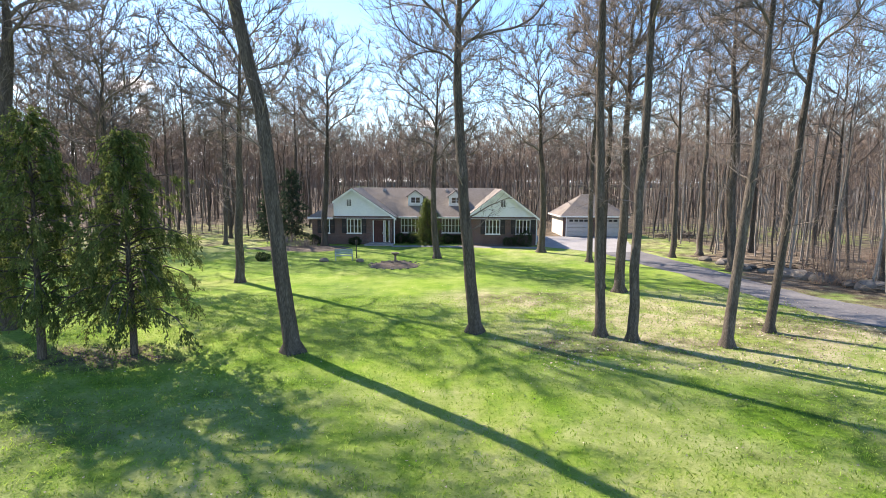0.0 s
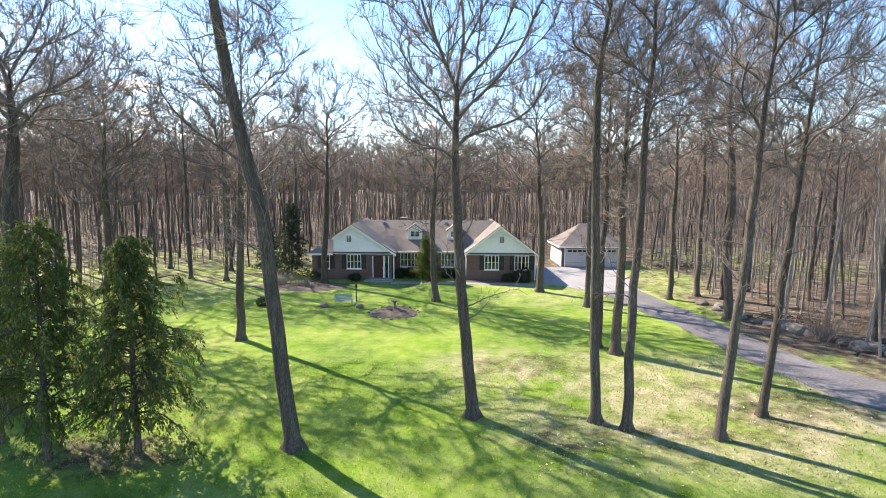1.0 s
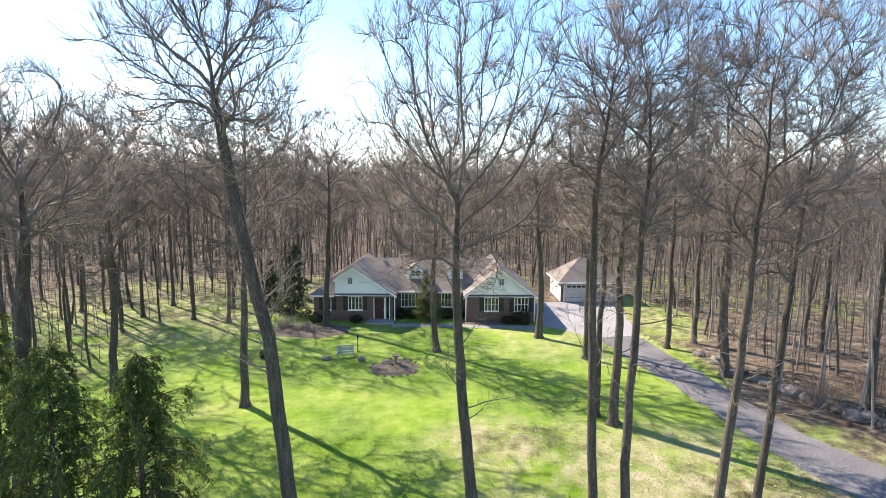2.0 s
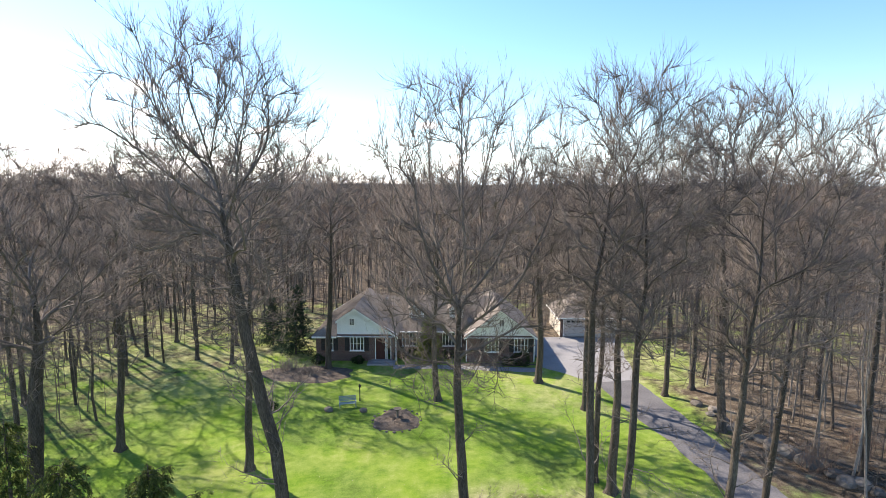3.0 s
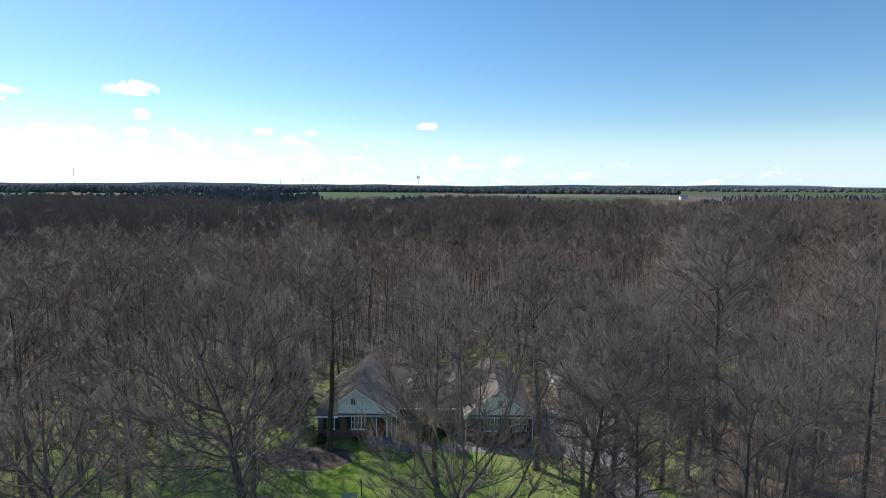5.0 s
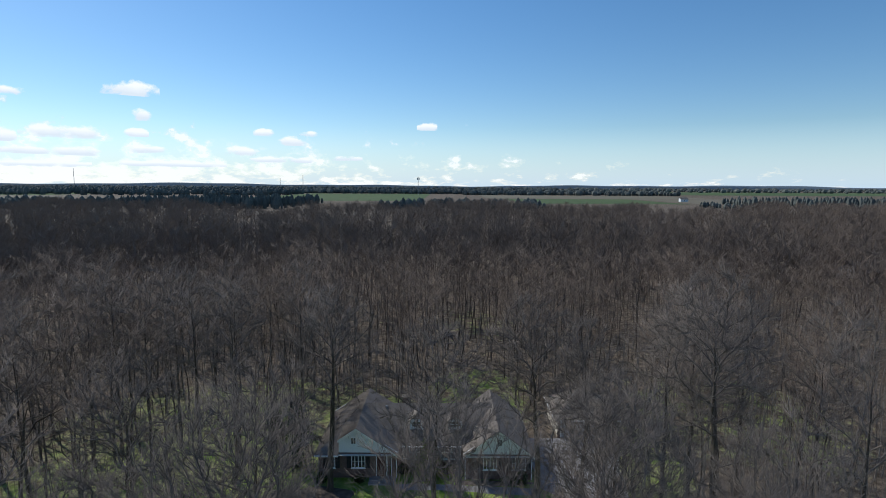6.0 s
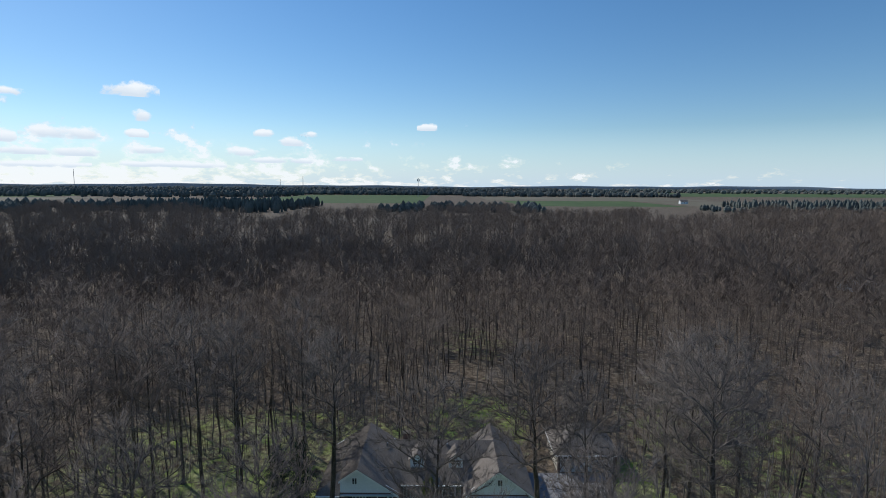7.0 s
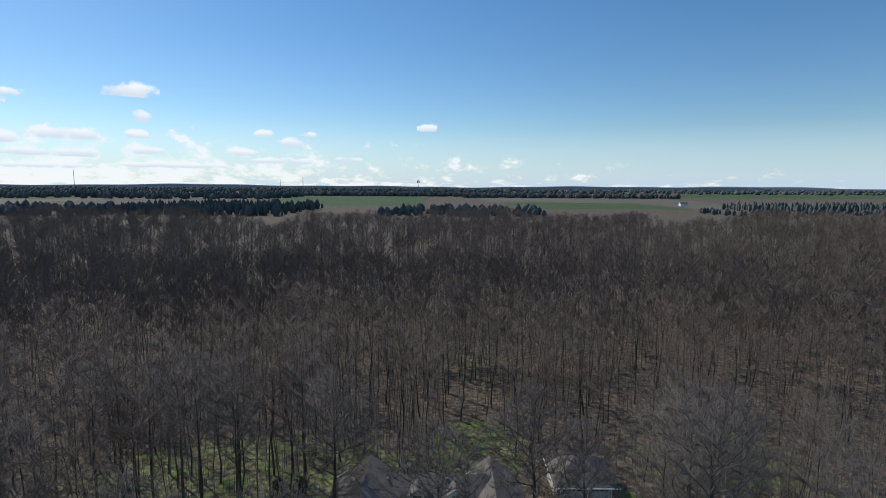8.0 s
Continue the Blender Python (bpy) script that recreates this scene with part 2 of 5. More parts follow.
def cones(A, D, L, R):
    """Many thin three-sided twigs at once: places and triangles."""
    n = len(A)
    a = unit(np.cross(D, np.where(np.abs(D[:, 2:]) < 0.9, (0.0, 0.0, 1.0), (1.0, 0.0, 0.0))))
    b = np.cross(D, a)
    V = np.empty((n, 4, 3))
    for k in range(3):
        V[:, k] = A + (a * math.cos(k * 2.094) + b * math.sin(k * 2.094)) * R[:, None]
    V[:, 3] = A + D * L[:, None]
    o = np.arange(n)[:, None] * 4
    return V.reshape(-1, 3), np.concatenate([o + np.array(f) for f in ((0, 1, 3), (1, 2, 3), (2, 0, 3))])


def side_way(rng, d, angle):
    """A direction that leaves d by about that angle."""
    u = rng.normal(size=3)
    u -= d * (u @ d)
    u /= np.sqrt(u @ u) + 1e-9
    return d * math.cos(angle) + u * math.sin(angle)


def side_ways(rng, D, lo, hi):
    """The same for many directions at once."""
    U = rng.normal(size=D.shape)
    U = unit(U - D * np.sum(U * D, 1, keepdims=True))
    w = rng.uniform(lo, hi, len(D))[:, None]
    return D * np.cos(w) + U * np.sin(w)


def spray(rng, A, D, each, lo, hi, up, long, thick):
    """Side twigs on the stretches A..A+D: each of them starts along its stretch."""
    k = np.repeat(np.arange(len(A)), each)
    s = rng.uniform(0.15, 1.0, len(k))[:, None]
    d = unit(side_ways(rng, unit(D[k]), lo, hi) + np.array((0, 0, up)))
    return A[k] + D[k] * s, d, rng.uniform(*long, len(k)), rng.uniform(*thick, len(k))


def trunk_line(rng, H, lean, wob, K=14):
    """lean: a slope in x and y, or a list of (height, shift in x)."""
    z = np.linspace(0, 1, K)
    sway = np.cumsum(rng.normal(size=(K, 2)) * wob, axis=0)
    sway -= sway[0]
    if isinstance(lean, list):
        bend = np.interp(H * z, [q[0] for q in lean], [q[1] for q in lean])
        return np.stack([bend + sway[:, 0] * 0.6, sway[:, 1], H * z], 1)
    return np.stack([lean[0] * H * z + sway[:, 0], lean[1] * H * z + sway[:, 1], H * z], 1)


def envelope(rng, n, base, H, W, axis_at):
    """Buds through a lumpy domed crown from base to H, W wide at its widest, denser towards the rim."""
    u = rng.beta(1.5, 1.25, n)
    a = rng.uniform(0, 2 * np.pi, n)
    R = np.where(u < 0.58, 0.34 + 0.66 * np.sin(np.clip(u / 0.58, 0, 1) * np.pi / 2), np.sqrt(np.clip(1 - ((u - 0.58) / 0.42) ** 2, 0, 1)))
    f1, f2, f3 = rng.uniform(0, 6.28, 3)
    lump = 1 + 0.16 * np.sin(2 * a + f1) + 0.12 * np.sin(3 * a + 5 * u + f2) + 0.10 * np.sin(5 * a - 7 * u + f3)
    r = W * R * lump * rng.random(n) ** 0.42
    z = base + (H - base) * u
    c = axis_at(z)
    return np.stack([c[0] + r * np.cos(a), c[1] + r * np.sin(a), z], 1)


def colonize(rng, A, P, D, par, kill, step, inertia, up, iters):
    """Grow nodes towards the buds A, each bud drawing the node nearest to it."""
    P, D, par = list(P), list(D), list(par)
    kids = [0] * len(P)
    live = np.ones(len(A), bool)
    X = np.array(P)
    gap = np.sqrt(((A[:, None] - X[None]) ** 2).sum(2))
    near, idx = gap.min(1), gap.argmin(1)
    for _ in range(iters):
        w = np.flatnonzero(live)
        if not len(w):
            break
        pull = np.zeros((len(P), 3))
        np.add.at(pull, idx[w], unit(A[w] - np.array(P)[idx[w]]))
        grown = []
        for u in np.unique(idx[w]):
            if kids[u] >= 3:
                live[w[idx[w] == u]] = False
                continue
            d = pull[u] / (np.sqrt(pull[u] @ pull[u]) + 1e-9) + D[u] * inertia + np.array((0, 0, up)) + rng.normal(size=3) * 0.09
            d = d / np.sqrt(d @ d)
            kids[u] += 1
            grown.append(len(P))
            P.append(P[u] + d * step), D.append(d), par.append(int(u)), kids.append(0)
        if not grown:
            continue
        w = np.flatnonzero(live)
        gap = np.sqrt(((A[w][:, None] - np.array(P)[grown][None]) ** 2).sum(2))
        m, j = gap.min(1), gap.argmin(1)
        closer = m < near[w]
        near[w[closer]], idx[w[closer]] = m[closer], np.array(grown)[j[closer]]
        live[w[m < kill]] = False
    return np.array(P), np.array(D), np.array(par)


def make_tree(rng, H, clear, r0, lean=(0, 0), width=3.5, limbs=10, buds=520, step=0.42, lead=0.84, tip=0.011, wob=0.06, stubs=3, sides=12,
              twigs=(2, 4), long=((0.5, 1.3), (0.25, 0.6)), thick=((0.009, 0.014), (0.006, 0.009)), up=0.55, spread=0.75, droop=0.08, kill=1.25, keep=0.12):
    """A bare hardwood: its trunk, and its limbs as separate pieces. clear: the share of the height below the crown."""
    K = 14 if sides > 6 else 8
    P = trunk_line(rng, H * lead, lean, wob, K)
    z = P[:, 2] / H
    R = r0 * (1 - 0.36 * np.clip(z / clear, 0, 1) - (0.64 - keep) * np.clip((z - clear) / (lead - clear), 0, 1) ** 0.75)
    T, TR = P.copy(), R.copy()
    if sides > 6:
        T = np.insert(T, 1, T[0] * 0.965 + T[1] * 0.035, axis=0)
        T[1, 2] = 0.35
        TR = np.insert(TR, 1, r0 * 1.06)
        TR[0] = r0 * 1.75
    T[0, 2] = -0.15
    trunk = tube(T, TR, sides)
    if sides > 6:
        v = trunk[0]
        low = v[:, 2] < 0.1
        ang = np.arctan2(v[low, 1], v[low, 0])
        v[low, :2] *= (1 + 0.22 * np.sin(ang * 4 + rng.random() * 6))[:, None]

    def along(h):
        return np.array([np.interp(h, P[:, 2], P[:, i]) for i in range(3)])

    # first shoots of the limbs, turning round the trunk
    at, way, seat = [], [], []
    turn = rng.random() * 6.28
    for q in range(limbs):
        s = (q + 0.6 * rng.random()) / limbs
        h = H * (clear + (lead - 0.015 - clear) * s ** 0.85)
        turn += 2.4 + rng.normal() * 0.35
        tilt = spread * (1.15 - 0.55 * s) * rng.uniform(0.8, 1.2)
        d = np.array((math.cos(turn) * math.sin(tilt), math.sin(turn) * math.sin(tilt), math.cos(tilt)))
        at.append(along(h) + d * step * 1.6), way.append(d), seat.append(along(h))
    A = envelope(rng, buds, H * (clear - droop), H, width, lambda zz: (np.interp(zz, P[:, 2], P[:, 0]), np.interp(zz, P[:, 2], P[:, 1])))
    N, D, par = colonize(rng, A, at, way, [-1] * limbs, step * kill, step, 1.15, up, 110)
    n = len(N)
    # thickness from the tips down
    heavy = np.zeros(n)
    first = np.full(n, -1)
    best = np.zeros(n)
    for i in range(n - 1, -1, -1):
        heavy[i] = max(heavy[i], tip ** 2.08)
        if par[i] >= 0:
            heavy[par[i]] += heavy[i]
            if heavy[i] > best[par[i]]:
                best[par[i]], first[par[i]] = heavy[i], i
    rad = heavy ** (1 / 2.08)
    root = np.arange(n)
    for i in range(n):
        if par[i] >= 0:
            root[i] = root[par[i]]
    for q in range(limbs):
        own = root == q
        most = np.interp(seat[q][2], P[:, 2], R) * 0.78
        k = min(1.0, (most - tip) / max(rad[q] - tip, 1e-4))
        rad[own] = tip + (rad[own] - tip) * k
    made = [[] for _ in range(limbs)]
    for i in range(n):
        if par[i] >= 0 and first[par[i]] == i:
            continue
        chain, j = [], i
        while j >= 0:
            chain.append(j)
            j = first[j]
        base = seat[i] if par[i] < 0 else N[par[i]]
        end = N[chain[-1]] + D[chain[-1]] * step * 0.8
        if sides < 7:
            chain = chain[::2]
        pts = np.vstack([base, N[chain], end])
        rr = np.concatenate([[rad[i] * 1.05], rad[chain], [0]])
        made[root[i]].append(tube(pts, rr, 8 if rad[i] > 0.09 and sides > 6 else 5 if rad[i] > 0.04 and sides > 6 else 3))
    # fine twigs on the thin stretches
    for q in range(limbs):
        own = np.flatnonzero((root == q) & (rad < tip * 3.8))
        if not len(own):
            continue
        a1, d1, l1, r1 = spray(rng, N[own] - D[own] * step, D[own] * step, twigs[0], 0.25, 0.7, 0.5, long[0], thick[0])
        made[q].append(cones(a1, d1, l1, r1))
        if twigs[1]:
            made[q].append(cones(*spray(rng, a1, d1 * l1[:, None], twigs[1], 0.25, 0.65, 0.45, long[1], thick[1])))
    # small shoots low on the trunk
    for q in range(stubs):
        p = along(H * clear * rng.uniform(0.4, 1.0))
        a, tilt = rng.uniform(0, 6.28), rng.uniform(0.9, 1.4)
        d = np.array((math.cos(a) * math.sin(tilt), math.sin(a) * math.sin(tilt), math.cos(tilt)))
        m = 5 if sides > 6 else 3
        seg = rng.uniform(0.25, 0.6)
        pts, ways = [p], []
        for _ in range(m):
            d = unit(d + rng.normal(size=3) * 0.22 + np.array((0, 0, 0.1)))
            pts.append(pts[-1] + d * seg), ways.append(d * seg)
        pts, ways = np.array(pts), np.array(ways)
        a1, d1, l1, r1 = spray(rng, pts[1:-1], ways[1:], 3, 0.4, 1.1, 0.1, (0.3, 0.9), thick[0])
        made.append([tube(pts, np.linspace(min(0.035, r0 * 0.14), 0.0, m + 1), 4 if sides > 6 else 3), cones(a1, d1, l1, r1)])
        if twigs[1]:
            made[-1].append(cones(*spray(rng, a1, d1 * l1[:, None], 3, 0.4, 1.0, 0.1, (0.15, 0.45), thick[1])))
    return trunk, [joined(m) for m in made if m]


def place_tree(name, label, group, tree, at, twig):
    root = empty(name, label, "tree", group)
    root.matrix_basis = pose(*at)
    tri_object("trunk", *tree[0], BARK, root)
    for v, f in tree[1]:
        tri_object("limb", v, f, twig, root)
    return root


# ---- the ground ----
def axis(stops):
    out = []
    for a, b, s in stops:
        out += list(np.arange(a, b, s))
    return np.array(out + [stops[-1][1]])


GX = axis([(-4900, -1000, 650), (-1000, -200, 80), (-200, -60, 8), (-60, 60, 1.2), (60, 200, 8), (200, 1000, 80), (1000, 4900, 650)])
GY = axis([(-4900, -1000, 650), (-1000, -100, 90), (-100, 0, 10), (0, 96, 1.2), (96, 240, 8), (240, 1000, 76), (1000, 4900, 650)])


def blob(x, y, cx, cy, rx, ry, soft=0.35):
    d = np.sqrt(((x - cx) / rx) ** 2 + ((y - cy) / ry) ** 2)
    return np.clip((1 - d) / soft + 0.5, 0, 1)


def grass_mask(x, y):
    g = blob(x, y, -8, 14, 32, 26)
    g = np.maximum(g, blob(x, y, -6, 38, 20, 20))
    g = np.maximum(g, 0.6 * blob(x, y, -24, 42, 22, 24, 0.6))
    g = np.maximum(g, blob(x, y, 8, 40, 12, 12))
    g = np.maximum(g, 0.38 * blob(x, y, 5, 73, 8, 11))
    g = np.maximum(g, 0.6 * blob(x, y, 21, 54, 5, 10))
    g = np.maximum(g, 0.42 * blob(x, y, -24, 62, 24, 16))
    g = np.maximum(g, 0.32 * blob(x, y, 38, 66, 14, 16))
    g = np.maximum(g, 0.25 * blob(x, y, 6, 112, 10, 10))
    g = np.maximum(g, 0.75 * blob(x, y, 24, 21, 9, 4))
    g = np.minimum(g, 1 - 0.45 * blob(x, y, 4.5, 26.3, 4.5, 2.0, 0.9))
    g = np.minimum(g, 1 - 0.5 * blob(x, y, 15, 21.5, 5.5, 3.0, 0.9))
    g = np.minimum(g, 1 - 0.45 * blob(x, y, 7.5, 18.5, 6, 1.6, 0.9))
    g = np.minimum(g, 1 - 0.75 * blob(x, y, -11.4, 17.3, 3.0, 1.4, 0.9))
    return g


def dry_mask(x, y):
    d = 0.42 * blob(x, y, 0, 8, 30, 8, 0.9)
    d = np.maximum(d, 1.0 * blob(x, y, 13, 21.5, 11, 6, 0.8))
    d = np.maximum(d, 1.0 * blob(x, y, 4.5, 26.3, 5, 2.6, 0.8))
    d = np.maximum(d, 0.6 * blob(x, y, -26, 60, 24, 20, 0.8))
    d = np.maximum(d, 0.5 * blob(x, y, 12, 44, 9, 6, 0.8))
    d = np.maximum(d, 0.6 * blob(x, y, 24, 54, 12, 14, 0.8))
    return np.maximum(d, 0.15)


def build_ground():
    X, Y = np.meshgrid(GX, GY)
    Z = np.zeros_like(X)
    nx, ny = len(GX), len(GY)
    i = np.arange(nx * ny).reshape(ny, nx)
    a, b, c, d = i[:-1, :-1].ravel(), i[:-1, 1:].ravel(), i[1:, 1:].ravel(), i[1:, :-1].ravel()
    ob = tri_object("ground", np.stack([X.ravel(), Y.ravel(), Z.ravel()], 1), np.concatenate([np.stack([a, b, c], 1), np.stack([a, c, d], 1)]), GROUND)
    at = ob.data.attributes.new("grass", "FLOAT", "POINT")
    at.data.foreach_set("value", grass_mask(X, Y).ravel().astype(np.float32))
    dry = ob.data.attributes.new("dry", "FLOAT", "POINT")
    dry.data.foreach_set("value", dry_mask(X, Y).ravel().astype(np.float32))
    tagged(ob, "green spring lawn turning to brown leaf litter under woods", "ground", "", "structure")


build_ground()


def strip(name, left, right, mat, z, label, category, sub=6):
    """A sheet between two edge lines, laid just over the ground."""
    bm = bmesh.new()
    rows = []
    n = len(left)
    for k in range((n - 1) * sub + 1):
        q, w = min(k // sub, n - 2), k / sub - min(k // sub, n - 2)
        a, b = Vector(left[q]).lerp(Vector(left[q + 1]), w), Vector(right[q]).lerp(Vector(right[q + 1]), w)
        jit = Vector((random.uniform(-1, 1), random.uniform(-1, 1))) * 0.12
        a, b = a + jit, b + Vector((-jit.y, jit.x))
        rows.append([bm.verts.new((*a.lerp(b, s), z)) for s in (0, 0.33, 0.67, 1)])
    for r0, r1 in zip(rows, rows[1:]):
        for j in range(3):
            bm.faces.new((r0[j], r0[j + 1], r1[j + 1], r1[j]))
    bmesh.ops.recalc_face_normals(bm, faces=bm.faces)
    ob = part(name, bm, mat)
    if ob.data.polygons[0].normal.z < 0:
        ob.data.flip_normals()
    return tagged(ob, label, category, "", "structure")


strip("road", [(17.4, 46.5), (18.0, 41), (18.7, 36), (19.0, 31), (19.7, 27), (21.3, 23.8), (25.5, 20.3), (32, 16.3), (42, 12)],
      [(13.5, 45.8), (14.4, 39.5), (15.6, 34.5), (16.1, 30), (16.6, 25.5), (17.8, 21.6), (21.5, 17.9), (29, 13.6), (40, 9)],
      ASPHALT, 0.012, "worn grey asphalt driveway curving past the lawn", "driveway")
strip("pavement", [(19.9, 59.6), (18.8, 53), (17.5, 46.0)], [(9.4, 59.6), (9.6, 49.4), (13.4, 45.4)], CONCRETE, 0.018,
      "pale concrete parking apron before the garage", "driveway")
strip("path", [(-4.8, 49.9), (-1, 50.0), (2.5, 49.6), (9.4, 49.2)], [(-4.8, 48.7), (-1, 48.9), (2.5, 48.5), (9.4, 47.9)], CONCRETE, 0.016,
      "pale concrete walk along the front of the house", "path")


# ---- the house ----
def wall_panel(name, x0, x1, y, t, z0, z1, openings, mat, parent):
    """A wall in the x-z plane with holes (x0, x1, z0, z1) cut through it."""
    xs = sorted({x0, x1, *[o[0] for o in openings], *[o[1] for o in openings]})
    zs = sorted({z0, z1, *[o[2] for o in openings], *[o[3] for o in openings]})
    bm = bmesh.new()
    for a, b in zip(xs, xs[1:]):
        for c, d in zip(zs, zs[1:]):
            cx, cz = (a + b) / 2, (c + d) / 2
            if not any(o[0] < cx < o[1] and o[2] < cz < o[3] for o in openings):
                add_box(bm, a, b, y, y + t, c, d)
    bmesh.ops.remove_doubles(bm, verts=bm.verts, dist=0.0005)
    return part(name, bm, mat, parent)


def window(parent, x0, x1, z0, z1, y, cols=3, rows=1, shutters=True, label="white framed window with dark shutters"):
    w = tagged(new("window"), label)
    w.parent = parent
    t = 0.06
    for n, (a, b, c, d) in (("frame_jamb", (x0, x0 + t, z0, z1)), ("frame_jamb", (x1 - t, x1, z0, z1)),
                            ("frame_head", (x0 + t, x1 - t, z1 - t, z1)), ("frame_sill", (x0 + t, x1 - t, z0, z0 + t))):
        box(n, a, b, y - 0.02, y + 0.08, c, d, TRIM, w)
    box("window_sill", x0 - 0.05, x1 + 0.05, y - 0.09, y - 0.022, z0 - 0.06, z0, TRIM, w)
    for i in range(1, cols):
        x = x0 + (x1 - x0) * i / cols
        box("mullion", x - 0.035, x + 0.035, y - 0.005, y + 0.06, z0 + t, z1 - t, TRIM, w)
    for i in range(1, rows):
        z = z0 + (z1 - z0) * i / rows
        box("muntin", x0 + t, x1 - t, y + 0.0, y + 0.05, z - 0.015, z + 0.015, TRIM, w)
    box("pane", x0 + t, x1 - t, y + 0.03, y + 0.038, z0 + t, z1 - t, GLASS, w)
    if shutters:
        for a, b in ((x0 - 0.47, x0 - 0.04), (x1 + 0.04, x1 + 0.47)):
            bm = bmesh.new()
            add_box(bm, a, a + 0.05, y - 0.045, y - 0.003, z0, z1)
            add_box(bm, b - 0.05, b, y - 0.045, y - 0.003, z0, z1)
            for k in range(13):
                z = z0 + (z1 - z0) * (k + 0.1) / 13
                add_box(bm, a + 0.05, b - 0.05, y - 0.035, y - 0.01, z, z + (z1 - z0) / 13 * 0.8)
            part("shutter", bm, SHUTTER, w)
    return w


def roof_plane(name, corners, parent, thick=0.14, label=""):
    a, b, c = (Vector(corners[i]) for i in range(3))
    n = (b - a).cross(c - a).normalized()
    if n.z < 0:
        n = -n
    return prism(name, corners, -n * thick, SHINGLE, parent, label)


def build_house():
    h = empty("house", "single-storey brick house with white gables and brown roof", "house")
    E, RZ, RY = 2.72, 5.42, 57.0
    # left wing, centre and right wing, front walls
    lw = [(-11.6, -10.9, 1.05, 2.45), (-9.25, -7.85, 1.05, 2.45), (-6.75, -5.65, 0.12, 2.3), (-5.55, -5.15, 0.12, 2.3)]
    wall_panel("front_wall", -12.6, -4.9, 51.0, 0.25, -0.1, E, lw, BRICK, h)
    cw = [(-4.2, -2.4, 0.95, 2.4), (-0.1, 1.9, 0.95, 2.4)]
    wall_panel("front_wall", -4.9, 2.4, 53.0, 0.25, -0.1, E, cw, BRICK, h)
    rw = [(4.1, 5.5, 1.05, 2.45), (7.0, 8.4, 1.05, 2.45)]
    wall_panel("front_wall", 2.4, 9.0, 50.75, 0.25, -0.1, E, rw, BRICK, h)
    for x, y0, y1 in ((-12.6, 51.25, 61), (-5.15, 51.25, 53), (2.4, 51.0, 53), (8.75, 51.0, 61)):
        box("side_wall", x, x + 0.25, y0, y1, -0.1, E, BRICK, h)
    wall_panel("back_wall", -12.35, 8.75, 60.75, 0.25, -0.1, E, [], BRICK, h)
    box("floor_slab", -12.35, 8.75, 53.25, 60.75, -0.1, 0.1, CONCRETE, h)
    # windows
    window(h, -11.6, -10.9, 1.05, 2.45, 51.0, 2, 2)
    window(h, -9.25, -7.85, 1.05, 2.45, 51.0, 4, 2)
    window(h, -4.2, -2.4, 0.95, 2.4, 53.0, 5, 2, False, "white framed window with five lights")
    window(h, -0.1, 1.9, 0.95, 2.4, 53.0, 6, 2, False, "white framed window with six lights")
    window(h, 4.1, 5.5, 1.05, 2.45, 50.75, 4, 2)
    window(h, 7.0, 8.4, 1.05, 2.45, 50.75, 4, 2)
    # front door with sidelight
    d = box("front_door", -6.68, -5.72, 51.08, 51.13, 0.14, 2.24, DOORWOOD, h, "dark panelled front door", 0.005)
    for i in range(3):
        for k in range(2):
            box("door_panel", -6.58 + 0.43 * k, -6.25 + 0.43 * k, 51.06, 51.077, 0.3 + 0.62 * i, 0.8 + 0.62 * i, DOORWOOD, d)
    box("door_handle", -5.83, -5.78, 51.03, 51.077, 1.0, 1.16, METAL, d)
    for x in (-6.75, -5.72, -5.6, -5.22):
        box("door_trim", x, x + 0.07, 50.97, 51.12, 0.12, 2.3, TRIM, h)
    box("sidelight_pane", -5.53, -5.22, 51.06, 51.07, 0.14, 2.26, GLASS, h)
    st = empty("porch_step", "low brick and concrete entrance steps", "steps")
    box("tread", -7.4, -4.7, 49.6, 50.98, -0.05, 0.12, CONCRETE, st, "", 0.02)
    box("tread", -7.1, -5.0, 50.2, 50.99, 0.121, 0.2, CONCRETE, st, "", 0.02)

    # gables: white boards in courses
    def gable(a, b, apex_x, apex_z, y, base):
        g = prism("gable", [(a, y, base), (b, y, base), (apex_x, y, apex_z)] + ([(a, y, base + (apex_z - base) * (a - 2 * apex_x + b) / (b - apex_x))] if a > 2 * apex_x - b + 0.3 else []),
                  (0, 0.1, 0), SIDING, h, "white lapped boards")
        n = 15
        for k in range(n):
            lo, hi = k / n, (k + 1) / n
            l0, l1 = (max(a, 2 * apex_x - b + (b - apex_x) * f) for f in (lo, hi))
            r0, r1 = (b - (b - apex_x) * f for f in (lo, hi))
            z0, z1 = base + (apex_z - base) * lo, base + (apex_z - base) * hi
            bm = bmesh.new()
            v = [bm.verts.new(p) for p in ((l0, y - 0.026, z0), (r0, y - 0.026, z0), (r1 + 0.005, y - 0.008, z1), (l1 - 0.005, y - 0.008, z1),
                                           (l0, y - 0.004, z0), (r0, y - 0.004, z0), (r1 + 0.005, y - 0.004, z1), (l1 - 0.005, y - 0.004, z1))]
            for f in ((0, 1, 2, 3), (5, 4, 7, 6), (0, 4, 5, 1), (3, 2, 6, 7), (1, 5, 6, 2), (0, 3, 7, 4)):
                bm.faces.new([v[i] for i in f])
            part("board", bm, SIDING, g)

    gable(-10.5, -4.55, -8.7, RZ - 0.12, 51.0, E)
    gable(2.1, 9.1, 5.6, 5.2, 50.75, E)
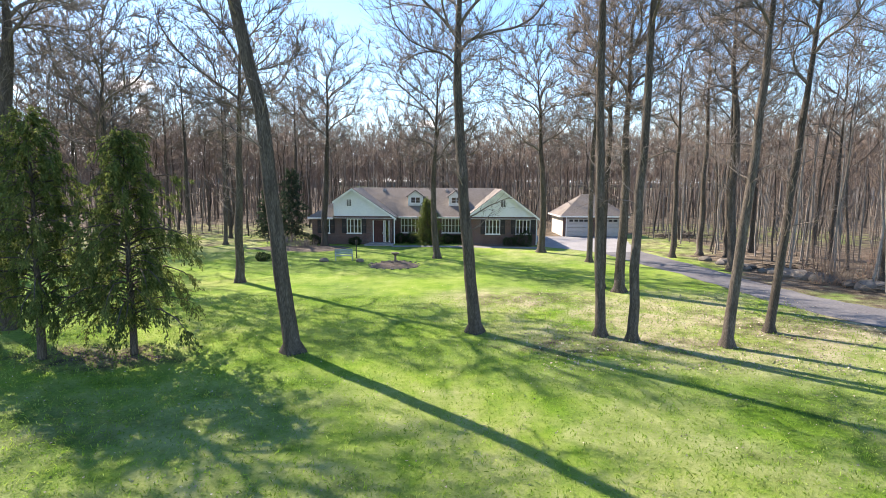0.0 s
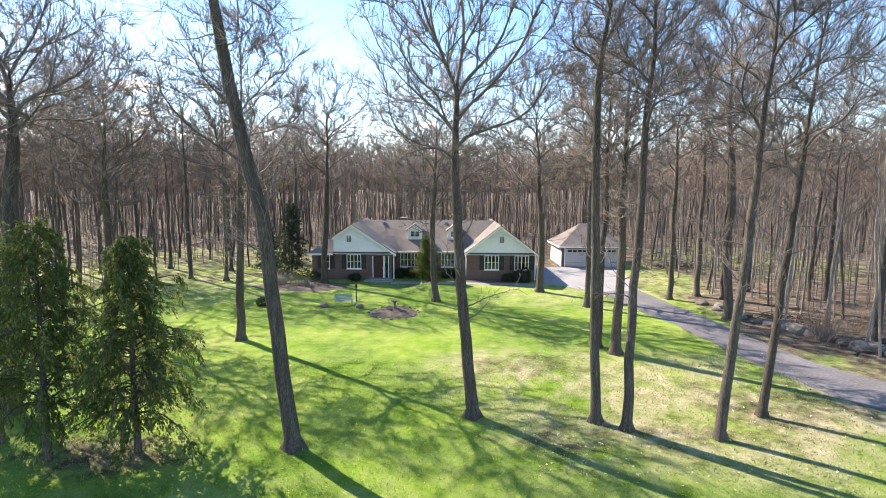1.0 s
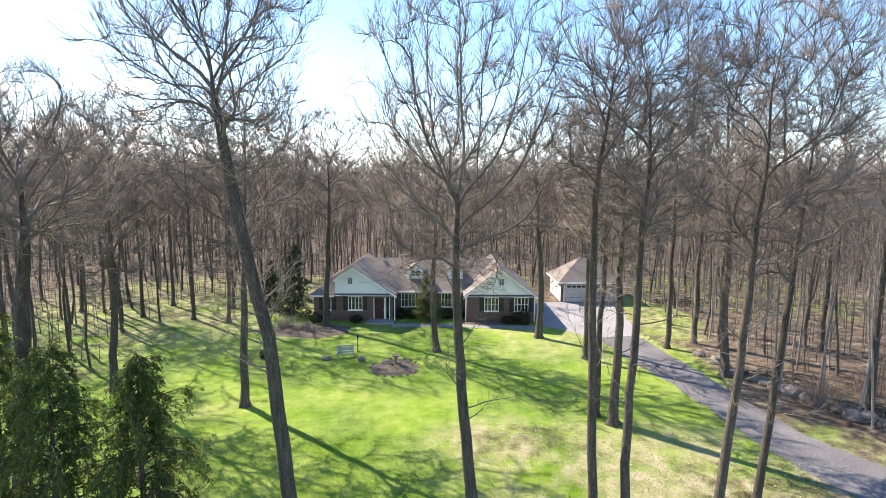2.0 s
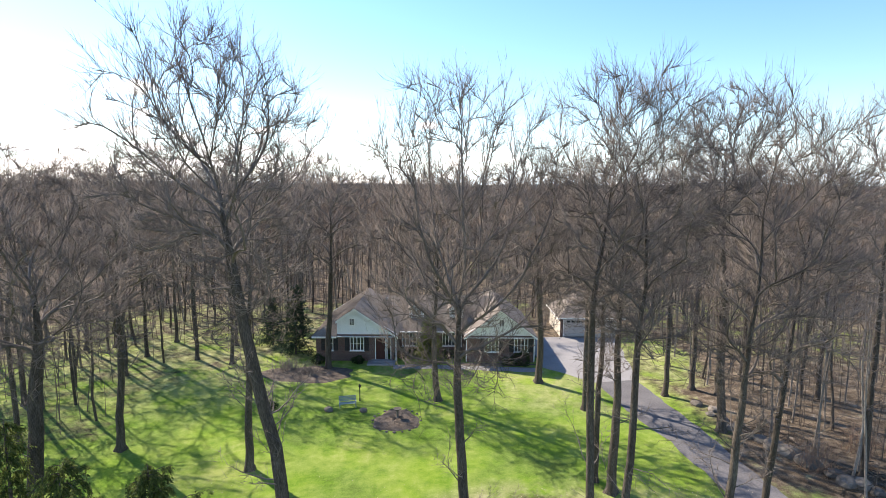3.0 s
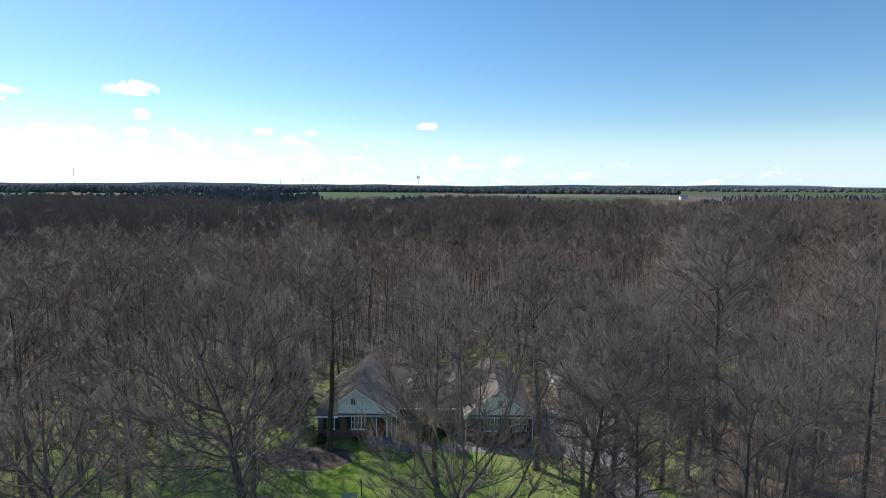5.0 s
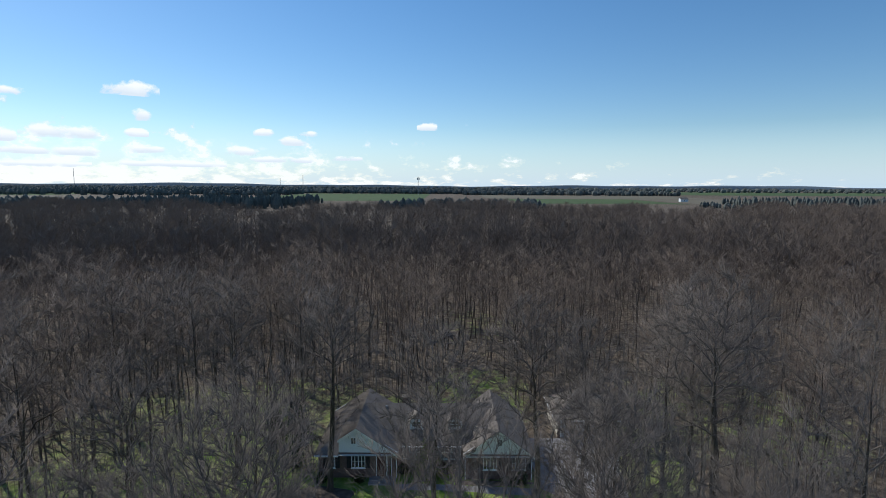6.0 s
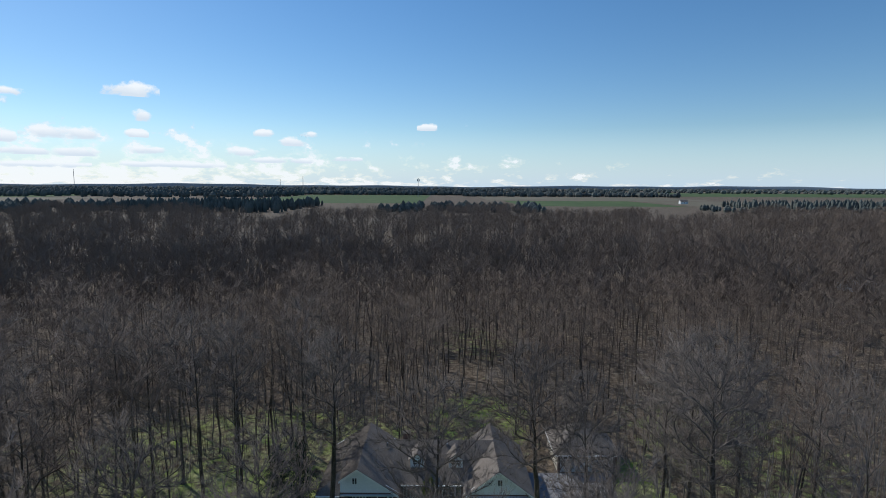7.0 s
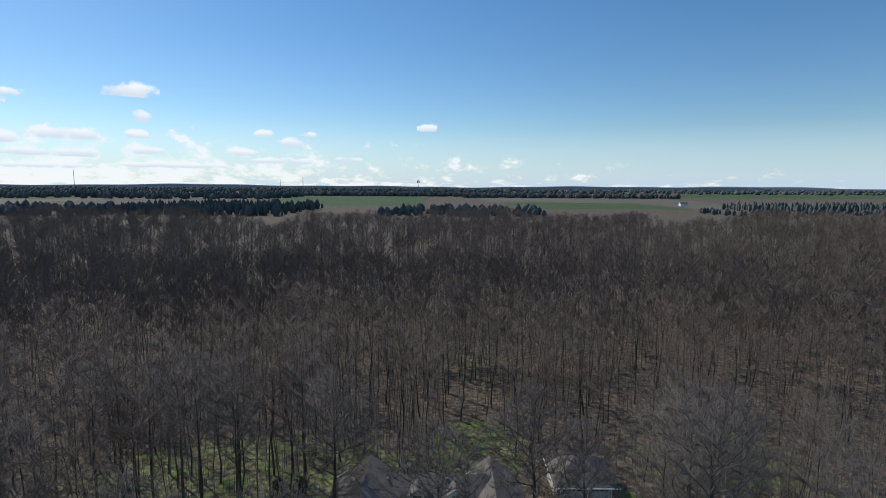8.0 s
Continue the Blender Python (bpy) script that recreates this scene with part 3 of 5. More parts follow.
    for x, y in ((-9.0, 50.95), (5.75, 50.7)):
        v = tagged(new("gable_vent"), "small dark gable vent with louvres")
        v.parent = h
        box("vent_frame", x - 0.27, x + 0.27, y - 0.03, y + 0.02, 3.62, 4.36, TRIM, v)
        for k in range(7):
            for q in (-0.12, 0.12):
                box("louvre", x + q - 0.09, x + q + 0.09, y - 0.05, y - 0.032, 3.68 + k * 0.09, 3.75 + k * 0.09, SHUTTER, v)
    # roofs
    oy = 0.35
    drop = 0.12
    k = (RZ - E) / 4.15
    roof_plane("roof_slope", [(-8.7, 51 - oy, RZ), (-4.45, 51 - oy, E - drop), (-4.45, 53.2, E - drop), (-8.7, RY, RZ)], h)
    roof_plane("roof_slope", [(-8.7, 51 - oy, RZ), (-8.7, RY, RZ), (-8.7, 61.4, RZ - 2.7), (-12.95, 61.4, E - drop), (-12.95, 51 - oy + 0.0, E - drop), (-10.55, 52.9, E + 1.42), (-10.55, 51 - oy, E + 1.42)][0:2]
               + [(-8.7, 61.3, RZ), (-12.95, 61.3, E - drop), (-12.95, 50.6, E - drop), (-10.55, 53.0, E + 1.44), (-10.55, 50.65, E + 1.44)], h)
    roof_plane("hip_corner", [(-12.95, 50.6, E - drop), (-10.5, 50.6, E - drop), (-10.55, 53.0, E + 1.44)], h)
    roof_plane("main_slope", [(-8.7, RY, RZ), (-4.5, 52.9, E - 0.05), (-4.5, 52.65, E - 0.16), (2.2, 52.65, E - 0.16), (2.2, 52.9, E - 0.05), (5.6, RY, RZ)], h)
    roof_plane("back_slope", [(-8.7, RY, RZ), (5.6, RY, RZ - 0.04), (5.6, 61.3, E - drop), (-8.7, 61.3, E - drop)], h)
    roof_plane("roof_slope", [(5.6, 50.4, 5.38), (2.05, 50.4, E - drop), (2.05, 53.2, E - drop), (5.6, RY, 5.38)], h)
    roof_plane("roof_slope", [(5.6, 50.4, 5.38), (5.6, 61.3, 5.38), (9.3, 61.3, E - drop), (9.3, 50.4, E - drop)], h)
    roof_plane("roof_slope", [(5.6, RY, 5.38), (5.6, 61.3, 5.38), (2.05, 61.3, E - drop), (2.05, 60.9, E - drop)], h)
    prism("gable_end", [(2.1, 60.9, E), (9.1, 60.9, E), (5.6, 60.9, 5.2)], (0, 0.1, 0), SIDING, h)
    prism("gable_end", [(-12.9, 60.9, E), (-4.5, 60.9, E), (-8.7, 60.9, 5.25)], (0, 0.1, 0), SIDING, h)
    roof_plane("roof_slope", [(-8.7, RY, RZ), (-8.7, 61.3, RZ), (-4.45, 61.3, E - drop), (-4.45, 60.9, E - drop)], h)
    # rakes and fascias
    for a, b in (((-8.7, 50.6, RZ - 0.05), (-4.45, 50.6, E - 0.19)), ((-8.7, 50.6, RZ - 0.05), (-10.55, 50.6, E + 1.38)),
                 ((5.6, 50.35, 5.32), (2.05, 50.35, E - 0.19)), ((5.6, 50.35, 5.32), (9.3, 50.35, E - 0.19))):
        a, b = Vector(a), Vector(b)
        prism("rake_board", [a, b, b - Vector((0, 0, 0.2)), a - Vector((0, 0, 0.2))], (0, 0.05, 0), TRIM, h)
    for x0, x1, y in ((-12.9, -10.5, 50.55), (-4.4, 2.0, 52.6)):
        box("fascia", x0, x1, y, y + 0.04, E - 0.3, E - 0.14, TRIM, h)
        g = box("gutter", x0, x1, y - 0.1, y - 0.002, E - 0.24, E - 0.13, TRIM, h, "", 0.02)
    box("soffit", -12.9, -4.5, 50.62, 51.0, E - 0.2, E - 0.17, TRIM, h)
    box("soffit", 2.1, 9.2, 50.42, 50.75, E - 0.2, E - 0.17, TRIM, h)
    box("soffit", -4.5, 2.1, 52.66, 53.0, E - 0.22, E - 0.19, TRIM, h)
    for x, y in ((-4.72, 50.93), (2.25, 50.66), (8.95, 50.66)):
        box("downspout", x, x + 0.09, y, y + 0.07, 0.05, E - 0.2, TRIM, h)
    # dormers
    for x in (-2.8, 1.35):
        dm = tagged(new("dormer"), "small white gabled dormer window")
        dm.parent = h
        yf, zb, ze, zr = 54.3, 3.6, 4.6, 5.15
        wall_panel("dormer_front", x - 0.75, x + 0.75, yf, 0.1, zb, ze, [(x - 0.5, x + 0.5, zb + 0.25, ze - 0.1)], SIDING, dm)
        prism("dormer_gable", [(x - 0.75, yf, ze), (x + 0.75, yf, ze), (x, yf, zr)], (0, 0.1, 0), SIDING, dm)
        for s in (-1, 1):
            prism("dormer_cheek", [(x + s * 0.74, yf + 0.1, zb), (x + s * 0.74, 56.0, ze), (x + s * 0.74, yf + 0.1, ze)], (-s * 0.06, 0, 0), SIDING, dm)
            roof_plane("dormer_roof", [(x, yf - 0.2, zr + 0.08), (x + s * 0.95, yf - 0.2, ze - 0.06), (x + s * 0.95, 56.2, ze - 0.06), (x, 56.7, zr + 0.08)], dm, 0.08)
        window(dm, x - 0.5, x + 0.5, zb + 0.25, ze - 0.1, yf, 2, 2, False, "small white two-light window")
    # chimney and roof vents
    ch = box("chimney", -4.6, -3.9, 58.2, 58.9, 4.2, 5.5, BRICK, h, "short brick chimney")
    box("chimney_cap", -4.7, -3.8, 58.1, 59.0, 5.502, 5.58, STONE, ch)
    for x in (-6.2, 0.4):
        box("roof_vent", x - 0.15, x + 0.15, 56.35, 56.65, 5.0, 5.28, METAL, h, "", 0.03)
    return h


build_house()


def build_garage():
    g = empty("garage", "detached double garage with cream siding and brown hip roof", "garage")
    x0, x1, y0, y1, E = 13.6, 20.6, 59.8, 66.0, 2.45
    doors = [(14.0, 16.75, 0.0, 2.05), (17.3, 20.05, 0.0, 2.05)]
    wall_panel("front_wall", x0, x1, y0, 0.2, -0.05, E, doors, BRICK, g)
    wall_panel("back_wall", x0, x1, y1 - 0.2, 0.2, -0.05, E, [], GARAGEWALL, g)
    for x in (x0, x1 - 0.2):
        box("side_wall", x, x + 0.2, y0 + 0.2, y1 - 0.2, -0.05, E, GARAGEWALL, g)
    for a, b, c, d in doors:
        dr = tagged(new("garage_door"), "white sectional garage door with small top lights")
        dr.parent = g
        for k in range(4):
            box("door_section", a + 0.02, b - 0.02, y0 + 0.06, y0 + 0.1, c + 0.01 + k * 0.51, c + 0.5 + k * 0.51, SHADED_DOORPAINT, dr, "", 0.012)
        for k in range(4):
            xa = a + 0.25 + k * (b - a - 0.5) / 4
            box("light_pane", xa + 0.06, xa + (b - a - 0.5) / 4 - 0.06, y0 + 0.045, y0 + 0.058, 1.68, 1.92, SHUTTER, dr)
        for p, q in ((a - 0.1, a), (b, b + 0.1)):
            box("door_trim", p, q, y0 - 0.03, y0 + 0.02, 0.0, 2.15, TRIM, g)
    o, rz, xm, ym = 0.4, 4.75, 17.1, 62.9
    A, B, C, D = (x0 - o, y0 - o, E - 0.1), (x1 + o, y0 - o, E - 0.1), (x1 + o, y1 + o, E - 0.1), (x0 - o, y1 + o, E - 0.1)
    R0, R1 = (xm - 0.7, ym, rz), (xm + 0.7, ym, rz)
    for c in ([A, B, R1, R0], [B, C, R1], [C, D, R0, R1], [D, A, R0]):
        roof_plane("roof_slope", c, g)
    box("fascia", x0 - o, x1 + o, y0 - o - 0.04, y0 - o - 0.002, E - 0.26, E - 0.1, TRIM, g)
    box("fascia", x0 - o - 0.04, x0 - o - 0.002, y0 - o, y1 + o, E - 0.26, E - 0.1, TRIM, g)


build_garage()

# ---- the great trees of the lawn ----
HEROES = [  # x, y, height, clear share, radius, lean, limbs, crown radius, low shoots, leader
    (-5.17, 17.7, 22.1, 0.66, 0.28, [(0, 0), (8, -0.65), (14, -1.9), (17, -2.3), (23, -2.3)], 12, 3.6, 16, 0.80),
    (1.28, 20.3, 21.4, 0.46, 0.25, [(0, 0), (9.6, -0.7), (15, -0.6), (21, -0.2)], 10, 3.8, 8, 0.63),
    (6.09, 19.9, 21.3, 0.58, 0.20, [(0, 0), (12.9, -0.5), (21, 0.4)], 9, 2.7, 6, 0.86),
    (7.09, 19.25, 21.2, 0.52, 0.19, (0.04, 0.0), 10, 2.9, 6, 0.84),
    (10.27, 18.55, 20.4, 0.48, 0.19, (0.06, 0.0), 10, 2.8, 12, 0.86),
    (12.99, 20.5, 20.0, 0.45, 0.17, (0.09, 0.0), 10, 3.0, 12, 0.86),
    (-11.9, 30.7, 19.0, 0.42, 0.26, (0.05, 0.0), 11, 3.9, 8, 0.82),
    (-0.43, 41.4, 18.6, 0.38, 0.27, (-0.01, 0.0), 11, 4.2, 5, 0.78),
    (9.63, 28.4, 18.5, 0.45, 0.28, (0.0, 0.0), 11, 3.7, 5, 0.82),
    (9.0, 29.6, 18.0, 0.5, 0.2, (-0.01, 0.0), 9, 2.8, 5, 0.84),
    (8.5, 45.5, 19.5, 0.42, 0.32, (-0.02, 0.0), 12, 4.1, 5, 0.80),
    (11.1, 39.7, 19.0, 0.5, 0.22, (0.01, 0.0), 9, 3.2, 5, 0.84),
    (-17.3, 20.5, 17.2, 0.60, 0.36, (0.08, 0.0), 11, 4.0, 6, 0.80),
    (-21.2, 33.0, 18.5, 0.4, 0.26, (0.03, 0.0), 11, 4.0, 6, 0.82),
    (20.0, 36.2, 23.6, 0.5, 0.30, (-0.06, 0.0), 13, 4.0, 5, 0.84),
    (-10.9, 48.6, 19.5, 0.45, 0.30, (0.03, 0.0), 12, 4.0, 4, 0.82),
]
for i, (x, y, H, clear, r, lean, nl, wide, low, lead) in enumerate(HEROES):
    rng = np.random.default_rng(40 + i)
    near = y < 25
    tree = make_tree(rng, H, clear, r, lean, wide, nl, int((1300 if near else 750) * (wide / 3.6) ** 2), 0.37 if near else 0.46, lead, stubs=low, twigs=(2, 3) if near else (2, 2),
                     thick=((0.008, 0.011), (0.006, 0.008)) if near else ((0.014, 0.019), (0.012, 0.016)), tip=0.010 if near else 0.014, keep=0.12 if lead > 0.7 else 0.3)
    place_tree("lawn_tree", "tall bare hardwood tree with grey-brown bark on the lawn", "bare trees on the lawn", tree, (x, y, 0), LAWN_TWIG)

# ---- trees at the edge of the woods ----
YARD_KINDS = [make_tree(np.random.default_rng(90 + k), 20 + k * 0.4, 0.42 + 0.03 * (k % 3), 0.19 + 0.02 * (k % 3), (0.02 * (k % 3 - 1), 0), 3.2 + 0.2 * (k % 3), 10, 300, 0.58, 0.84,
                        0.017, sides=8, stubs=4, twigs=(2, 2), long=((0.6, 1.4), (0.3, 0.8)), thick=((0.013, 0.018), (0.010, 0.014))) for k in range(6)]
WOODS_KINDS = [make_tree(np.random.default_rng(200 + k), 18.5 + 0.5 * (k % 5), 0.36 + 0.05 * (k % 4), 0.12 + 0.02 * (k % 4), (0.035 * (k % 3 - 1), 0.03 * (k % 2)), 3.0 + 0.3 * (k % 3), 8, 90, 0.9, 0.86,
                         0.019, 0.16, 2, 5, (2, 1), ((0.7, 1.7), (0.5, 1.1)), ((0.015, 0.021), (0.012, 0.018)), 0.6) for k in range(10)]


def kind_meshes(kinds, twig):
    return [(tri_mesh("trunk", *t[0], BARK), tri_mesh("crown", *joined(t[1]), twig)) for t in kinds]


YARD_MESH, WOODS_MESH = kind_meshes(YARD_KINDS, TWIG), kind_meshes(WOODS_KINDS, WOODS_TWIG)


def set_tree(meshes, name, label, group, x, y, rng, scale=None):
    tm, cm = meshes[rng.integers(len(meshes))]
    root = empty(name, label, "tree", group)
    s = scale or rng.uniform(0.76, 1.0)
    root.matrix_basis = Matrix.Translation((x, y, 0)) @ Matrix.Rotation(rng.uniform(0, 6.28), 4, "Z") @ Matrix.Diagonal((s * rng.uniform(0.9, 1.1),) * 2 + (s, 1))
    for n, me in (("trunk", tm), ("crown", cm)):
        o = new(n, me)
        o.parent = root


EDGE = [(-24.5, 51.1), (-20.6, 50), (-22.5, 56), (-30, 52), (-29.5, 57), (-35, 55), (-37.5, 54), (-44, 50), (-16.5, 60), (-40, 44), (-33, 40),
        (18.6, 42.6), (21.5, 44), (23.2, 43), (25.3, 30),
        (-26, 27), (-30, 22), (-36, 31), (22, 50), (27, 46), (31, 42)]
rng = np.random.default_rng(7)
for x, y in EDGE:
    set_tree(YARD_MESH, "edge_tree", "bare slender hardwood tree at the edge of the woods", "trees at the wood edge", x, y, rng, rng.uniform(0.9, 1.05))


def open_ground(x, y):
    """Where no woodland tree stands."""
    if y < 42 and -25 < x < 21.5 + max(0, 30 - y) * 0.9:
        return True
    if 42 <= y < 48 and -15 < x < 21.5:
        return True
    if 42 <= y < 58 and -27 < x < -14:
        return True
    if 48 <= y < 66 and -17 < x < 23:
        return True
    if 12 < x < 22.5 and y < 68:
        return True
    if 0 < x < 9.5 and y < 82:
        return True
    return y < 8


rng = np.random.default_rng(11)
cells, spots = {}, []
for _ in range(60000):
    x, y = rng.uniform(-155, 155), rng.uniform(10, 165)
    if abs(x) > 0.95 * y + 14 or open_ground(x, y):
        continue
    step = 7.4 if 20 < x < 70 and y < 80 else 5.0 if abs(x) < 60 and y < 110 else 5.8
    key = (step, int(x // step), int(y // step))
    if key not in cells:
        cells[key] = 1
        spots.append((x, y))
spots.sort(key=lambda p: p[0] ** 2 + p[1] ** 2)
for x, y in spots[:300]:
    slim = rng.uniform(0.66, 0.92) if 20 < x < 70 and y < 80 else None
    set_tree(WOODS_MESH, "woodland_tree", "bare thin woodland tree with grey-brown twigs", "woodland trees", x, y, rng, slim)


def scatter(kinds, places, r, name, mat, label):
    """Trees beyond counting, joined into one sheet of woodland."""
    V, F, k0 = [], [], 0
    for x, y in places:
        v, f = kinds[r.integers(len(kinds))]
        a, s = r.uniform(0, 6.28), r.uniform(0.76, 1.02)
        c, q = math.cos(a) * s, math.sin(a) * s
        V.append(np.stack([v[:, 0] * c - v[:, 1] * q + x, v[:, 0] * q + v[:, 1] * c + y, v[:, 2] * s], 1))
        F.append(f + k0)
        k0 += len(v)
    return tagged(tri_object(name, np.concatenate(V), np.concatenate(F), mat, smooth=False), label, "woodland", "", "stuff")


THIN_KINDS = []
for k in range(8):
    t, limbs_made = make_tree(np.random.default_rng(300 + k), 18.5 + 0.5 * (k % 4), 0.36 + 0.05 * (k % 3), 0.13, (0.03 * (k % 3 - 1), 0), 3.1 + 0.3 * (k % 3), 7, 34, 1.3, 0.88,
                              0.034, 0.16, 0, 4, (2, 2), ((0.9, 2.1), (0.8, 1.6)), ((0.046, 0.060), (0.040, 0.052)), 0.5)
    THIN_KINDS.append(joined([t] + limbs_made))
scatter(THIN_KINDS, spots[300:], np.random.default_rng(12), "middle_woods", WOODS_TWIG, "dense bare woodland behind the house with grey-brown twigs")


# ---- slender poles and saplings among the trees ----
PALEBARK = material("pale_pole_bark", [(0.12, 0.10, 0.085), (0.22, 0.19, 0.165), (0.32, 0.285, 0.25)], 1.6, 0.95, 0.5, (3, 3, 0.4), 7, 0.6, per_object=0.25)
POLE_KINDS = [make_tree(np.random.default_rng(700 + k), 12.5 + k, 0.5, 0.065 + 0.01 * (k % 3), (0.03 * (k % 3 - 1), 0.02), 1.3, 5, 22, 0.9, 0.9, 0.014, 0.1, 2, 6, (1, 1),
                        ((0.6, 1.3), (0.4, 0.8)), ((0.011, 0.015), (0.009, 0.012)), 0.7) for k in range(5)]
POLE_MESH = [(tri_mesh("trunk", *t[0], PALEBARK), tri_mesh("crown", *joined(t[1]), WOODS_TWIG)) for t in POLE_KINDS]
rng = np.random.default_rng(15)
cells = {}
for _ in range(5000):
    x, y = (rng.uniform(20, 58), rng.uniform(24, 72)) if rng.random() < 0.7 else (rng.uniform(-45, 20), rng.uniform(64, 90))
    key = (int(x // 3), int(y // 3))
    if key not in cells and not open_ground(x, y) and abs(x) < 0.9 * y + 3 and len(cells) < 210:
        cells[key] = 1
        set_tree(POLE_MESH, "pole_tree", "slender young tree with pale grey bark in the woods", "young woodland trees", x, y, rng, rng.uniform(0.75, 1.1))


def understory():
    """Saplings beyond counting."""
    r = np.random.default_rng(16)
    at = [p for p in zip(r.uniform(-150, 150, 9000), r.uniform(26, 190, 9000)) if abs(p[0]) < 0.95 * p[1] + 12 and not open_ground(*p)]
    at = np.array([(x, y, -0.05) for x, y in at])
    n = len(at)
    way = unit(np.stack([r.normal(size=n) * 0.05, r.normal(size=n) * 0.05, np.ones(n)], 1))
    tall = r.uniform(3.0, 8.5, n)
    side = spray(r, at + way * (tall * 0.4)[:, None], way * (tall * 0.5)[:, None], 2, 0.4, 0.8, 0.3, (0.8, 2.2), (0.012, 0.022))
    tagged(tri_object("saplings", *joined([cones(at, way, tall, r.uniform(0.022, 0.05, n)), cones(*side)]), WOODS_TWIG, smooth=False),
           "thin bare saplings filling the woodland floor", "saplings", "", "stuff")


understory()


# ---- the far woods ----
def far_kind(seed):
    """A tree seen from afar: a trunk, a few rising limbs, and a dome of twigs."""
    r = np.random.default_rng(seed)
    out = [tube(np.array([(0, 0, 0), (r.normal() * 0.2, r.normal() * 0.2, 9.0), (0, 0, 17.0)]), np.array([0.14, 0.10, 0.0]), 3)]
    W = r.uniform(3.0, 4.4)
    k = np.arange(8)
    a, z = k * 2.4 + r.random(8), r.uniform(6.5, 12, 8)
    rise = r.uniform(0.35, 0.85, 8)
    D = np.stack([np.cos(a) * np.sin(rise), np.sin(a) * np.sin(rise), np.cos(rise)], 1)
    A = np.stack([0 * z, 0 * z, z], 1)
    L = (18.0 - z) * r.uniform(0.7, 1.0, 8)
    out.append(cones(A, D, L, np.full(8, 0.075)))
    n = 42
    rim = unit(r.normal(size=(n, 3)))
    rim[:, 2] = np.abs(rim[:, 2]) * 1.5 - 0.45
    B = rim * np.array((W, W, 4.2)) * (r.random(n) ** 0.3)[:, None] * 0.85 + np.array((0, 0, 12.6))
    way = unit(rim * np.array((1.0, 1.0, 0.4)) + np.array((0, 0, 0.5)) + r.normal(size=(n, 3)) * 0.3)
    out.append(cones(B - way * 0.8, way, r.uniform(1.5, 2.9, n), r.uniform(0.08, 0.12, n)))
    return joined(out)


def far_woods():
    r = np.random.default_rng(21)
    places = []
    while len(places) < 3500:
        y = 120 + 520 * r.random() ** 0.85
        x = r.uniform(-1, 1) * (0.88 * y + 25)
        w = x / y
        rim = 480 + 70 * math.sin(w * 9 + 1) + 55 * math.sin(w * 23) + 30 * math.sin(w * 51 + 2)
        if y > rim or (abs(x) <= 155 and y < 165 and abs(x) < 0.95 * y + 14) or (abs(x - 135) < 6 and -9 < y - 172 < 6):
            continue
        places.append((x, y))
    scatter([far_kind(500 + k) for k in range(10)], places, r, "far_woods", FAR_TWIG, "wide brown canopy of bare woodland reaching towards the fields")


far_woods()


# ---- the country beyond ----
def field(name, x0, x1, y0, y1, mat, label, z):
    bm = bmesh.new()
    rows = []
    for i in range(13):
        x = x0 + (x1 - x0) * i / 12
        rows.append((bm.verts.new((x, y0 + random.uniform(-8, 8), z)), bm.verts.new((x, y1 + random.uniform(-15, 15), z))))
    for a, b in zip(rows, rows[1:]):
        bm.faces.new((a[0], b[0], b[1], a[1]))
    tagged(part(name, bm, mat), label, "field", "", "structure")


field("field", -420, -40, 960, 1700, FIELDGREEN, "flat green field of young crop beyond the woods", 0.2)
field("field", -1500, -780, 860, 1250, FIELDTAN, "flat tan stubble field beyond the woods", 0.22)
field("field", -1700, -960, 1270, 1700, FIELDGREEN, "green field beyond the stubble", 0.22)
field("field", 130, 400, 860, 1150, FIELDGREEN, "green field beyond the woods", 0.2)
field("field", 100, 620, 1170, 1550, FIELDTAN, "tan stubble field beyond the woods", 0.24)
field("field", 420, 1200, 870, 1150, FIELDTAN, "pale stubble field beside the conifers", 0.24)
field("field", 700, 2600, 1700, 2500, FIELDGREEN, "distant green farmland", 0.3)
field("field", -500, 500, 1900, 2200, FIELDTAN, "distant pale farmland", 0.3)


def belt(r, n, xs, ys, h, slim):
    """Spires of a far tree belt."""
    V, F, k0 = [], [], 0
    c, s = RING[5]
    for _ in range(n):
        x, y, H = r.uniform(*xs), r.uniform(*ys), h * r.uniform(0.55, 1.15)
        w = H * slim * r.uniform(0.7, 1.3)
        v = np.vstack([np.stack([x + c * w * 0.7, y + s * w * 0.7, np.zeros(5)], 1), np.stack([x + c * w, y + s * w, np.full(5, H * 0.4)], 1),
                       np.stack([x + c * w * 0.6, y + s * w * 0.6, np.full(5, H * 0.75)], 1), [[x, y, H]]])
        i, j = np.arange(5), (np.arange(5) + 1) % 5
        f = [np.stack([o + i, o + j, o + 5 + j], 1) for o in (0, 5)] + [np.stack([o + i, o + 5 + j, o + 5 + i], 1) for o in (0, 5)]
        f.append(np.stack([10 + i, 10 + j, np.full(5, 15)], 1))
        V.append(v), F.append(np.concatenate(f) + k0)
        k0 += 16
    return np.concatenate(V), np.concatenate(F)


